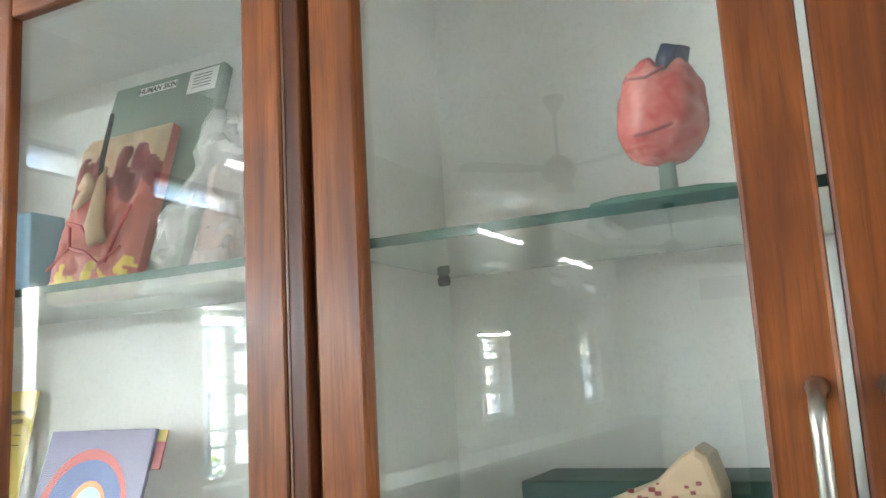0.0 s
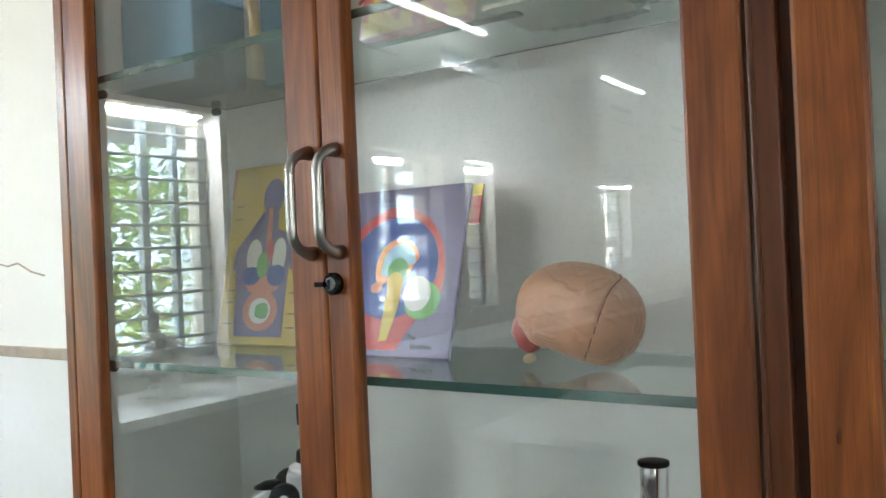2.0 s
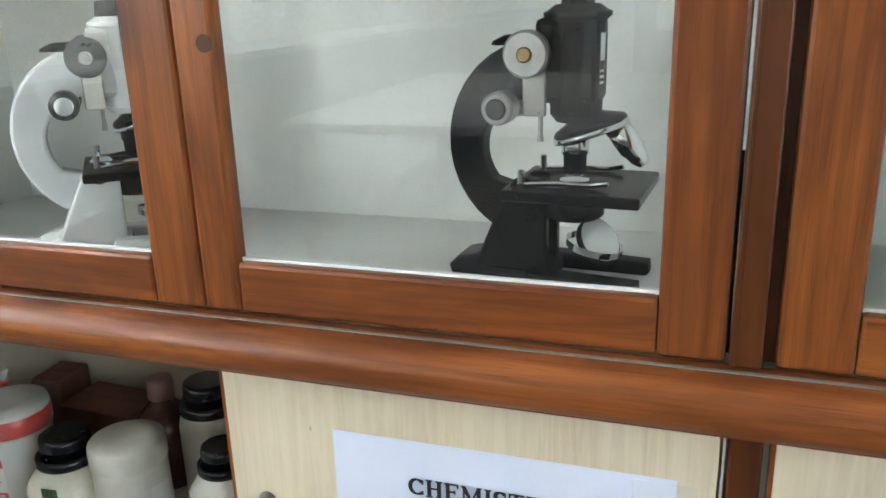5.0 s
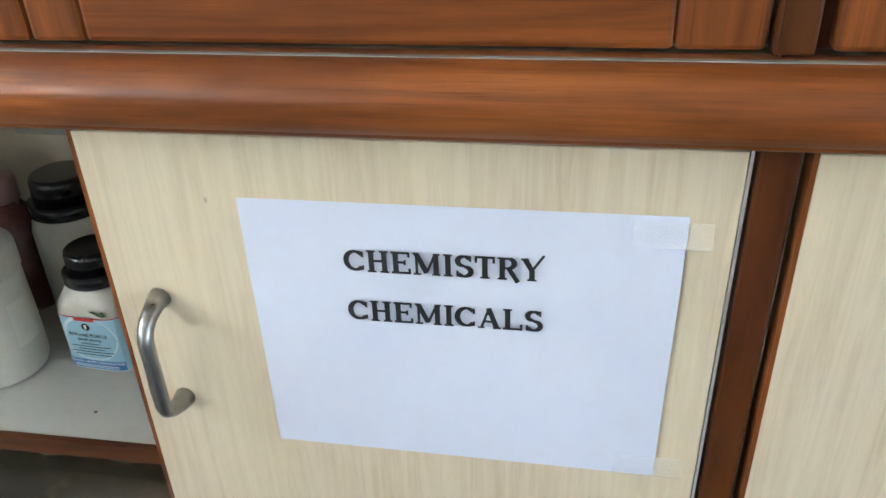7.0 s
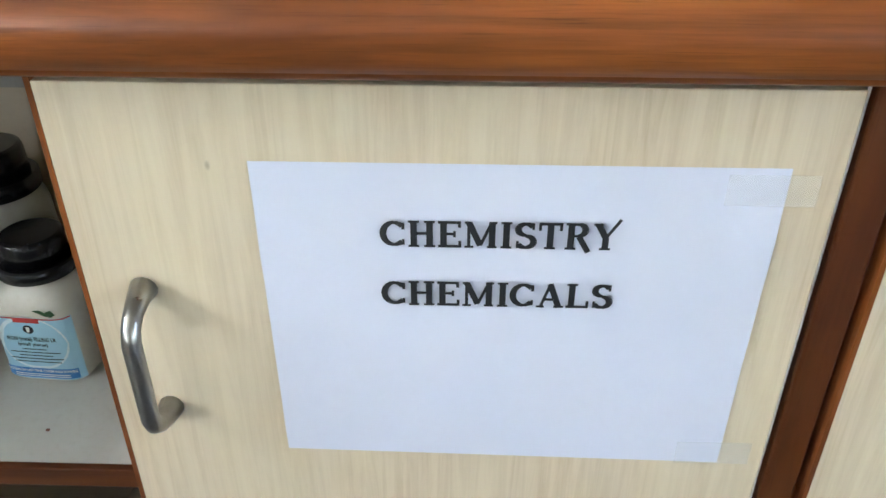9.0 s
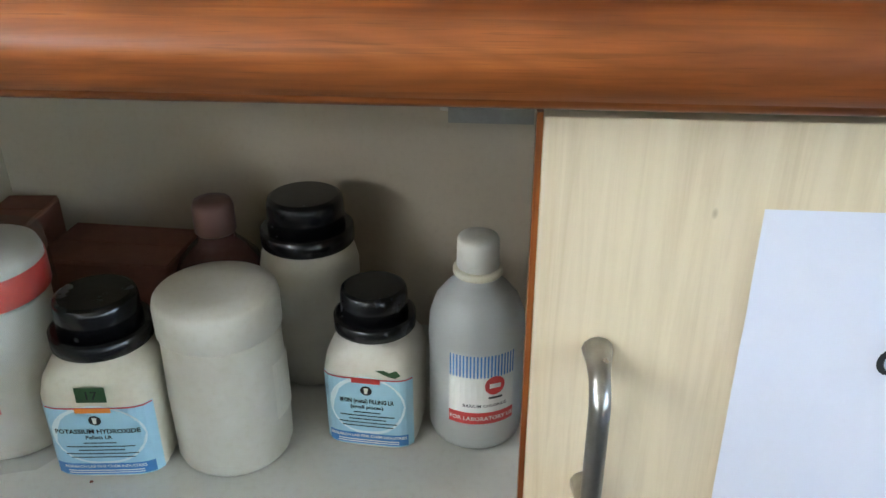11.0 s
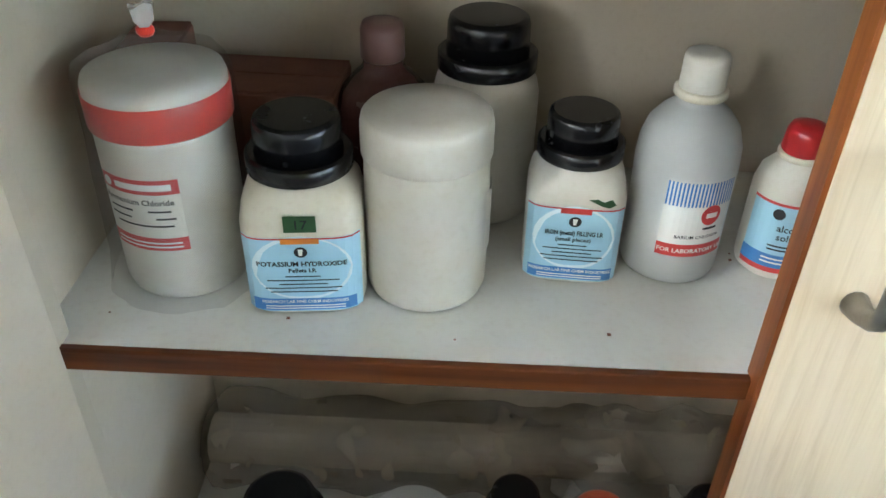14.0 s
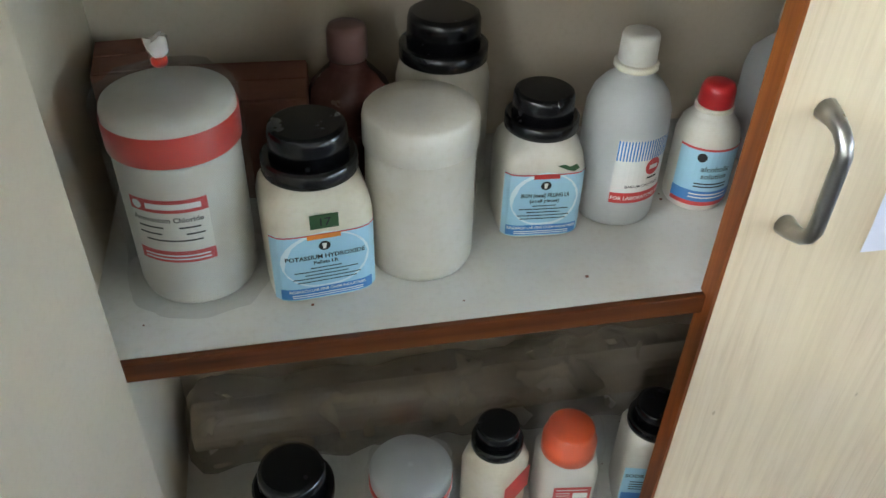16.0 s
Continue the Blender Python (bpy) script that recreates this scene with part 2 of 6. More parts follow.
YELLOWI = surface("yellow_print", (0.72, 0.52, 0.07), 0.4, 20, 0.06, bump=0)
GREENL = surface("leaf_green_print", (0.16, 0.45, 0.12), 0.4, 30, 0.1, bump=0)
PINKI = surface("pink_red_print", (0.6, 0.1, 0.12), 0.4, 30, 0.1, bump=0)
PEACHI = surface("salmon_print", (0.68, 0.25, 0.16), 0.4, 30, 0.1, bump=0)
BLUEI = surface("bright_blue_print", (0.03, 0.085, 0.36), 0.4, 30, 0.1, bump=0)
WRAP = film("clear_polythene", 0.17)
THINWRAP = film("thin_polythene", 0.1)
SLEEVE = film("flat_clear_sleeve", 0.035)
GREYWRAP = film("grey_bubble_wrap", 0.52, (0.42, 0.36, 0.28))
BRAINM = surface("tan_brain_model_plastic", (0.58, 0.3, 0.175), 0.34, 26, 0.1, tint=(0.5, 0.235, 0.125), bump=0.06)
GREENM = surface("grey_green_model_board", (0.2, 0.26, 0.21), 0.45, 14, 0.1)
SKINM = surface("pink_flesh_model", (0.55, 0.13, 0.09), 0.3, 40, 0.25, tint=(0.4, 0.07, 0.06), bump=0.2)
HEARTM = surface("red_heart_model_paint", (0.5, 0.05, 0.04), 0.18, 40, 0.2, tint=(0.95, 0.62, 0.52), bump=0.1)
NAVYM = surface("navy_model_paint", (0.02, 0.035, 0.075), 0.35, 40, 0.2)
DREDM = surface("dark_red_model_paint", (0.26, 0.03, 0.03), 0.3, 40, 0.2)
BEIGEM = surface("beige_model_paint", (0.62, 0.47, 0.29), 0.4, 40, 0.15, tint=(0.5, 0.3, 0.17))
BLUEBOX = surface("blue_card", (0.17, 0.34, 0.46), 0.55, 14, 0.08)
GREENBOX = surface("dark_green_card", (0.02, 0.08, 0.055), 0.5, 14, 0.12)
BONE = surface("ivory_bone_plastic", (0.62, 0.45, 0.2), 0.4, 30, 0.2, tint=(0.4, 0.23, 0.08))
IRON = surface("grey_painted_iron", (0.12, 0.13, 0.14), 0.45, 50, 0.15)
FRAMEP = surface("white_window_paint", (0.74, 0.75, 0.74), 0.4, 12, 0.06)
LEAF = surface("tree_leaves", (0.2, 0.32, 0.09), 0.5, 2.0, 0.2, tint=(0.1, 0.18, 0.04), bump=0)
BARK = surface("bark", (0.13, 0.1, 0.07), 0.9, 12, 0.2)
EARTH = surface("dry_earth", (0.3, 0.24, 0.16), 0.95, 0.6, 0.2, tint=(0.2, 0.2, 0.09))
BLUEWALL = surface("blue_grey_plaster", (0.3, 0.4, 0.5), 0.8, 1.5, 0.1)
APRON = surface("grey_beige_laminate", (0.3, 0.285, 0.255), 0.45, 6, 0.08)
TABLE = surface("worn_table_top", (0.42, 0.42, 0.4), 0.35, 6, 0.1)
TUBE = glow("tube_light", (0.93, 0.97, 1.0), 1.0)


# ---- builders ----
def holder(name, loc=(0, 0, 0), rz=0.0, rx=0.0, **tags):
    ob = new(name)
    ob.empty_display_size = 0.05
    ob.matrix_world = pose(*loc, rx, 0, rz)
    return tagged(ob, **tags)


def part(name, bm, mat, parent=None, label="", smooth=False, kind=""):
    me = bpy.data.meshes.new(name)
    bmesh.ops.recalc_face_normals(bm, faces=bm.faces)
    bm.to_mesh(me)
    bm.free()
    for m in (mat if isinstance(mat, (list, tuple)) else (mat,)):
        me.materials.append(m)
    if smooth:
        for p in me.polygons:
            p.use_smooth = True
    ob = new(name, me)
    if parent is not None:
        ob.parent = parent
    return tagged(ob, label=label, kind=kind)


def block(x0, x1, y0, y1, z0, z1, bevel=0.0, bm=None, seg=2):
    own = bm is None
    bm = bm or bmesh.new()
    r = bmesh.ops.create_cube(bm, size=1)
    vs = r["verts"]
    for v in vs:
        v.co = Vector(((x0 + x1) / 2 + v.co.x * (x1 - x0), (y0 + y1) / 2 + v.co.y * (y1 - y0), (z0 + z1) / 2 + v.co.z * (z1 - z0)))
    if bevel:
        es = {e for v in vs for e in v.link_edges}
        bmesh.ops.bevel(bm, geom=list(es), offset=bevel, segments=seg, affect="EDGES", profile=0.5)
    return bm


def loft(rings, n=40, bm=None, cap=True):
    """Rings of (z, half width, squareness[, half depth[, x, y]]): a turned or squarish body."""
    bm = bm or bmesh.new()
    rows = []
    for z, a, p, *more in rings:
        b = more[0] if more else a
        ox, oy = (more[1], more[2]) if len(more) > 2 else (0, 0)
        row = []
        for k in range(n):
            t = 2 * math.pi * k / n
            c, s = math.cos(t), math.sin(t)
            row.append(bm.verts.new((ox + a * math.copysign(abs(c) ** (2 / p), c), oy + b * math.copysign(abs(s) ** (2 / p), s), z)))
        rows.append(row)
    for r0, r1 in zip(rows, rows[1:]):
        for k in range(n):
            bm.faces.new((r0[k], r0[(k + 1) % n], r1[(k + 1) % n], r1[k]))
    if cap:
        bm.faces.new(rows[0][::-1])
        bm.faces.new(rows[-1])
    return bm


def sweep(points, radius, n=10, bm=None, flat=1.0):
    """A round bar along the points."""
    bm = bm or bmesh.new()
    pts = [Vector(p) for p in points]
    rows, side = [], None
    for i, p in enumerate(pts):
        d = (pts[min(i + 1, len(pts) - 1)] - pts[max(i - 1, 0)]).normalized()
        if side is None:
            side = d.orthogonal().normalized()
        side = (side - d * side.dot(d)).normalized()
        up = d.cross(side)
        r = radius[i] if isinstance(radius, (list, tuple)) else radius
        rows.append([bm.verts.new(p + r * (math.cos(2 * math.pi * k / n) * side + flat * math.sin(2 * math.pi * k / n) * up)) for k in range(n)])
    for r0, r1 in zip(rows, rows[1:]):
        for k in range(n):
            bm.faces.new((r0[k], r0[(k + 1) % n], r1[(k + 1) % n], r1[k]))
    bm.faces.new(rows[0][::-1])
    bm.faces.new(rows[-1])
    return bm


def extrude_outline(outline, y0, y1, bevel=0.0, bm=None):
    """A plate cut to an outline in the xz plane, from y0 to y1."""
    bm = bm or bmesh.new()
    a = [bm.verts.new((x, y0, z)) for x, z in outline]
    b = [bm.verts.new((x, y1, z)) for x, z in outline]
    f0, f1 = bm.faces.new(a), bm.faces.new(b[::-1])
    k = len(a)
    for i in range(k):
        bm.faces.new((a[i], b[i], b[(i + 1) % k], a[(i + 1) % k]))
    if bevel:
        bmesh.ops.recalc_face_normals(bm, faces=bm.faces)
        bmesh.ops.bevel(bm, geom=list(f0.edges) + list(f1.edges), offset=bevel, segments=2, affect="EDGES", profile=0.5)
    return bm


def moved(bm, m):
    bmesh.ops.transform(bm, matrix=m, verts=bm.verts)
    return bm


def disc_x(cx, cy, cz, r, depth, n=28, bevel=0.0, axis="y"):
    """A short cylinder whose axis is y (or x)."""
    bm = loft([(-depth / 2, r - bevel, 2), (-depth / 2 + bevel, r, 2), (depth / 2 - bevel, r, 2), (depth / 2, r - bevel, 2)], n)
    turn = Matrix.Rotation(radians(90), 4, "X" if axis == "y" else "Y")
    return moved(bm, Matrix.Translation((cx, cy, cz)) @ turn)


def wrapped(place, u0, u1, v0, v1, off, steps=14):
    """A thin printed patch laid on a surface; place(u, v, off) gives its points."""
    bm = bmesh.new()
    rows = [[bm.verts.new(place(u0 + (u1 - u0) * k / steps, v, off)) for k in range(steps + 1)] for v in (v0, v1)]
    for k in range(steps):
        bm.faces.new((rows[0][k], rows[0][k + 1], rows[1][k + 1], rows[1][k]))
    return bm


def blob_patch(place, outline, off):
    bm = bmesh.new()
    bm.faces.new([bm.verts.new(place(u, v, off)) for u, v in outline])
    bmesh.ops.triangulate(bm, faces=bm.faces)
    return bm


def lettering(text, size, place, u, v, off, bold=0.0, wide=1.0, align="CENTER"):
    """Flat letters laid on a surface, u and v being the middle of the line's foot."""
    cu = bpy.data.curves.new("letters", "FONT")
    cu.body, cu.size, cu.align_x = text, size, align
    cu.resolution_u, cu.offset = 2, bold
    tmp = bpy.data.objects.new("letters", cu)
    scene.collection.objects.link(tmp)
    me = bpy.data.meshes.new_from_object(tmp.evaluated_get(bpy.context.evaluated_depsgraph_get()))
    bm = bmesh.new()
    bm.from_mesh(me)
    for w in bm.verts:
        w.co = Vector(place(u + w.co.x * wide, v + w.co.y, off))
    bpy.data.objects.remove(tmp)
    bpy.data.meshes.remove(me)
    bpy.data.curves.remove(cu)
    return bm


def on_cylinder(r, turn=0.0):
    """Surface of a round bottle; u runs along the girth, turn 0 faces -y."""
    return lambda u, v, off: ((r + off) * math.sin(u / r + turn), -(r + off) * math.cos(u / r + turn), v)


def on_square(a, p=5.0):
    """Front of a squarish jar of half width a."""
    return lambda u, v, off: (u, -(a + off) * max(0.0, 1 - min(0.999, abs(u / (a + off))) ** p) ** (1 / p), v)


def on_front(y):
    return lambda u, v, off: (u, y - off, v)


# ---- the room ----
WALL_X, BACK_Y, CEIL_Z, FAR_Y, RIGHT_X = -2.95, 0.985, 3.12, -9.2, 4.2
WINDOWS = [(-0.93, 0.22, 1.045, 2.03), (-2.56, -1.88, 1.085, 1.99), (-3.14, -2.8, 1.085, 1.98), (-5.5, -4.85, 1.2, 1.92), (-8.2, -7.5, 1.2, 1.96)]
VENTS = [(-1.1, -0.52, 2.49, 2.63), (-2.18, -1.55, 2.49, 2.63), (-3.28, -2.6, 2.5, 2.64), (-5.65, -5.15, 2.48, 2.62), (-7.2, -6.72, 2.45, 2.6), (-8.25, -7.8, 2.45, 2.6)]


def wall_left():
    """The window wall: one mesh of piers, aprons and lintels round the openings."""
    bm = bmesh.new()
    x0, x1 = WALL_X - 0.22, WALL_X
    ys = sorted({FAR_Y, BACK_Y, *[v for w in WINDOWS + VENTS for v in w[:2]]})
    for a, b in zip(ys, ys[1:]):
        mid = (a + b) / 2
        holes = sorted([(w[2], w[3]) for w in WINDOWS + VENTS if w[0] < mid < w[1]])
        z = 0.0
        for h0, h1 in holes:
            block(x0, x1, a, b, z, h0, bm=bm)
            z = h1
        block(x0, x1, a, b, z, CEIL_Z, bm=bm)
    bmesh.ops.remove_doubles(bm, verts=bm.verts, dist=1e-5)
    return tagged(part("wall_west", bm, WALLP), "cream painted plaster wall with barred windows", "wall", kind="structure")


wall_left()
tagged(part("wall_north", block(WALL_X - 0.22, RIGHT_X + 0.2, BACK_Y, BACK_Y + 0.2, 0, CEIL_Z), WALLP), "cream painted plaster wall behind the cabinet", "wall", kind="structure")
tagged(part("wall_south", block(WALL_X - 0.22, RIGHT_X + 0.2, FAR_Y - 0.2, FAR_Y, 0, CEIL_Z), WALLP), "cream painted plaster end wall of the room", "wall", kind="structure")
bm = block(RIGHT_X, RIGHT_X + 0.2, FAR_Y, BACK_Y, 0, 1.05)
block(RIGHT_X, RIGHT_X + 0.2, FAR_Y, BACK_Y, 2.25, CEIL_Z, bm=bm)
# gaps left for the added fill light
edges = [FAR_Y, *[v for yy in sorted(EAST_OPENINGS) for v in (yy - 0.5, yy + 0.5)], BACK_Y]
for a, b in zip(edges[::2], edges[1::2]):
    block(RIGHT_X, RIGHT_X + 0.2, a, b, 1.05, 2.25, bm=bm)
tagged(part("wall_east", bm, WALLP), "plain cream painted plaster wall", "wall", kind="structure")
tagged(part("floor", block(WALL_X - 0.22, RIGHT_X + 0.2, FAR_Y - 0.2, BACK_Y + 0.2, -0.12, 0), FLOOR), "grey polished floor of the laboratory", "floor", kind="structure")
tagged(part("ceiling", block(WALL_X - 0.22, RIGHT_X + 0.2, FAR_Y - 0.2, BACK_Y + 0.2, CEIL_Z, CEIL_Z + 0.15), CEIL), "plain white painted ceiling", "ceiling", kind="structure")
dado = holder("trim", (0, 0, 0), label="glossy white painted dado with a tan stripe", category="dado", kind="structure")
part("dado_paint", block(WALL_X, -1.4, BACK_Y - 0.004, BACK_Y, 0, 1.245), DADO, dado)
part("dado_stripe", block(WALL_X, -1.4, BACK_Y - 0.007, BACK_Y, 1.245, 1.268, 0.002), TAN, dado)
cr = sweep([(-2.16, BACK_Y - 0.0005, 1.45), (-2.09, BACK_Y - 0.0005, 1.437), (-2.05, BACK_Y - 0.0005, 1.443), (-2.0, BACK_Y - 0.0005, 1.424), (-1.95, BACK_Y - 0.0005, 1.415)], 0.0022, 5)
part("hairline_crack", cr, TAN, dado)


def window(k, y0, y1, z0, z1, mullions, rows, barred=None, rails=()):
    """A framed window; the iron bars reach from y1 down to barred, beyond it a casement with rails."""
    w = holder("window_%d" % k, (WALL_X, 0, 0), label="white framed window with horizontal iron bars", category="window", kind="structure")
    f = 0.04
    barred = y0 if barred is None else barred
    for b in ((y0, y1, z0, z0 + f), (y0, y1, z1 - f, z1), (y0, y0 + f, z0 + f, z1 - f), (y1 - f, y1, z0 + f, z1 - f)):
        part("window_frame", block(-0.16, -0.1, *b, 0.004), FRAMEP, w)
    for y, half, paint in mullions:
        part("mullion", block(-0.15, -0.115, y - half, y + half, z0 + f, z1 - f, 0.003), paint, w)
    for r in range(1, rows):
        z = z0 + (z1 - z0) * r / rows
        part("bar", sweep([(-0.09, barred, z), (-0.09, (barred + y1) / 2, z - 0.002), (-0.09, y1, z)], 0.0065, 8), IRON, w)
    for z, half in rails:
        part("casement_rail", block(-0.15, -0.115, y0 + f, max(barred, y0 + f + 0.01) if barred > y0 else y1 - f, z - half, z + half, 0.003), FRAMEP, w)
    part("window_sill", block(-0.2, 0.03, y0 - 0.02, y1 + 0.02, z0 - 0.03, z0 - 0.002, 0.004), STONE, w)
    return w


surface_blue = surface("pale_blue_window_paint", (0.35, 0.47, 0.56), 0.45, 12, 0.08)
window(1, *WINDOWS[0], ((-0.645, 0.016, surface_blue), (-0.79, 0.012, surface_blue), (-0.17, 0.016, surface_blue)), 11)
window(2, *WINDOWS[1], ((-2.05, 0.012, surface_blue), (-2.225, 0.035, FRAMEP)), 10, -2.2, ((1.79, 0.03), (1.56, 0.035), (1.38, 0.045), (1.13, 0.03)))
window(3, *WINDOWS[2], ((-2.97, 0.012, surface_blue),), 10)
window(4, *WINDOWS[3], ((-5.17, 0.03, FRAMEP),), 10, rails=((1.68, 0.03), (1.44, 0.03)))
window(5, *WINDOWS[4], ((-7.74, 0.03, FRAMEP), (-7.97, 0.03, FRAMEP)), 10, rails=((1.7, 0.03), (1.45, 0.03)))
for k, (y0, y1, z0, z1) in enumerate(VENTS):
    v = holder("ventilator_%d" % (k + 1), (WALL_X, 0, 0), label="high ventilator opening with woven wire mesh", category="ventilator", kind="structure")
    part("vent_frame", block(-0.06, 0.004, y0, y1, z1 - 0.03, z1, 0.003), IRON, v)
    part("vent_frame", block(-0.06, 0.004, y0, y1, z0, z0 + 0.015, 0.003), IRON, v)
    bm = bmesh.new()
    n = int((y1 - y0) / 0.022)
    for i in range(n):
        y = y0 + (y1 - y0) * (i + 0.5) / n
        sweep([(-0.03, y - 0.03, z0), (-0.03, y + 0.03, z1)], 0.0016, 4, bm)
        sweep([(-0.034, y + 0.03, z0), (-0.034, y - 0.03, z1)], 0.0016, 4, bm)
    part("mesh", bm, FRAMEP, v, kind="stuff")


def wall_counter():
    c = holder("wall_counter", (WALL_X, 0, 0), label="white stone counter along the window wall on a panelled base", category="counter")
    part("worktop", block(0.002, 0.46, FAR_Y + 0.02, 0.6, 0.93, 0.965, 0.004), STONE, c)
    part("apron", block(0.002, 0.4, FAR_Y + 0.02, 0.6, 0.0, 0.93), APRON, c)
    for y in (-3.4, -2.6, -1.8, -1.0, -0.2, 0.4):
        part("joint", block(0.3995, 0.4015, y - 0.002, y + 0.002, 0.05, 0.93), WOOD_D, c)


wall_counter()


def lab_table():
    t = holder("lab_table", (0, 0, 0), label="large white topped laboratory table in the room", category="table")
    part("tabletop", block(-1.88, 0.7, -2.7, -1.08, 0.77, 0.8, 0.005), TABLE, t)
    for x in (-1.8, 0.6):
        for y in (-2.6, -1.18):
            part("leg", block(x - 0.035, x + 0.035, y - 0.035, y + 0.035, 0, 0.77, 0.004), WOOD_D, t)


lab_table()


def tube_light(y0, y1, z):
    t = holder("tube_light", (WALL_X, 0, 0), label="lit white fluorescent tube light on the wall", category="tube light", group="tube lights on the wall")
    part("batten", block(0.001, 0.04, y0 - 0.03, y1 + 0.03, z - 0.02, z + 0.025, 0.004), FRAMEP, t)
    part("tube", sweep([(0.062, y0, z), (0.062, (y0 + y1) / 2, z), (0.062, y1, z)], 0.014, 12), TUBE, t, "glowing tube")
    for y in (y0 - 0.01, y1 - 0.01):
        part("socket", block(0.04, 0.08, y, y + 0.02, z - 0.02, z + 0.02, 0.003), FRAMEP, t)


for a, b, z in ((-0.66, 0.5, 2.76), (-3.02, -1.98, 2.77), (-5.8, -4.8, 2.79), (-7.95, -6.9, 2.76)):
    tube_light(a, b, z)


# dark base colour holds the shade on fans seen against the bright ceiling
FANM = surface("shaded_fan_enamel", (0.05, 0.042, 0.035), 0.35, 12, 0.1)


def ceiling_fan(x, y, first=[]):
    if first:
        copy_thing(first[0], pose(x, y, CEIL_Z, 0, 0, 25 * x + 10 * y))
        return
    f = holder("ceiling_fan", (x, y, CEIL_Z), rz=14, label="three-bladed ceiling fan at rest, coloured dark as in shade", category="ceiling fan", group="ceiling fans")
    first.append(f)
    part("canopy", loft([(-0.09, 0.025, 2), (-0.03, 0.06, 2), (-0.002, 0.062, 2)], 20), FANM, f, smooth=True)
    part("rod", loft([(-0.36, 0.011, 2), (-0.05, 0.011, 2)], 12), FANM, f, smooth=True)
    part("motor", loft([(-0.5, 0.03, 2), (-0.485, 0.085, 2), (-0.43, 0.105, 2), (-0.39, 0.08, 2), (-0.35, 0.03, 2)], 24), FANM, f, smooth=True)
    for k in range(3):
        bm = extrude_outline([(0.1, -0.03), (0.2, -0.055), (0.58, -0.065), (0.6, 0.0), (0.58, 0.06), (0.2, 0.05), (0.1, 0.03)], -0.003, 0.003)
        part("blade", moved(bm, Matrix.Rotation(radians(120 * k), 4, "Z") @ Matrix.Translation((0, 0, -0.43)) @ Matrix.Rotation(radians(82), 4, "X")), FANM, f)


ceiling_fan(-1.5, -3.0)
ceiling_fan(-1.65, -6.6)
ceiling_fan(-0.6, -7.9)
for x0, x1, z0, z1, nm in ((-1.9, -1.0, 2.35, 2.62, "grey louvred panel high on the end wall"), (-0.6, 0.4, 2.35, 2.62, "grey louvred panel high on the end wall")):
    p = tagged(part("vent_panel", block(x0, x1, FAR_Y + 0.001, FAR_Y + 0.03, z0, z1, 0.004), GROUT), nm, "vent panel")
tagged(part("notice_board", block(-0.5, 1.9, FAR_Y + 0.001, FAR_Y + 0.04, 1.0, 1.95, 0.004), GROUT), "plain grey board fixed to the end wall", "board")
sh = holder("end_wall_cupboard", (-1.5, FAR_Y, 0), label="grey cupboard with a white inset against the end wall", category="cupboard")
part("body", block(0, 1.0, 0.001, 0.4, 0, 1.35, 0.005), GROUT, sh)
part("front_panel", block(0.25, 0.95, 0.401, 0.412, 0.7, 1.25, 0.003), INNER, sh)

# ---- outside the windows ----
tagged(part("ground", block(-80, WALL_X - 0.23, -60, 60, -0.6, -0.5), EARTH), "dry earth yard outside the windows", "ground", kind="structure")


def tree(x, y, h, r, seed):
    rnd = random.Random(seed)
    t = holder("tree", (x, y, -0.5), label="leafy green tree in the yard outside", category="tree", group="trees in the yard")
    bm = sweep([(0, 0, 0), (0.05, 0.05, h * 0.3), (-0.05, 0.1, h * 0.55), (0.0, 0.0, h * 0.8)], [0.16, 0.12, 0.08, 0.03], 9)
    for k in range(7):
        a, z = rnd.uniform(0, 6.28), h * rnd.uniform(0.25, 0.6)
        d = r * rnd.uniform(0.5, 0.9)
        sweep([(0, 0, z), (0.5 * d * math.cos(a), 0.5 * d * math.sin(a), z + 0.25 * d), (d * math.cos(a), d * math.sin(a), z + 0.6 * d)], [0.06, 0.04, 0.015], 6, bm)
    part("trunk", bm, BARK, t)
    verts, faces = [], []
    clumps = [(Vector((rnd.gauss(0, r * 0.5), rnd.gauss(0, r * 0.5), h * rnd.uniform(0.18, 1.0))), rnd.uniform(0.3, 0.7)) for _ in range(60)]
    for c, cr in clumps:
        for _ in range(62):
            p = c + Vector((rnd.gauss(0, 1), rnd.gauss(0, 1), rnd.gauss(0, 0.8))) * cr * 0.55
            a = Vector((rnd.uniform(-1, 1), rnd.uniform(-1, 1), rnd.uniform(-0.6, 0.6))).normalized() * rnd.uniform(0.05, 0.09)
            b = a.orthogonal().normalized() * 0.035
            k = len(verts)
            verts += [tuple(p - a), tuple(p + b), tuple(p + a), tuple(p - b)]
            faces.append((k, k + 1, k + 2, k + 3))
    me = bpy.data.meshes.new("crown")
    me.from_pydata(verts, [], faces)
    me.materials.append(LEAF)
    c = new("crown", me)
    c.parent = t
    tagged(c, kind="stuff")


tree(-7.6, 0.4, 2.9, 1.4, 1)
tree(-8.6, -1.4, 3.0, 1.4, 2)
tree(-8.0, -3.3, 2.8, 1.3, 3)
tree(-9.6, -8.4, 3.2, 1.5, 4)


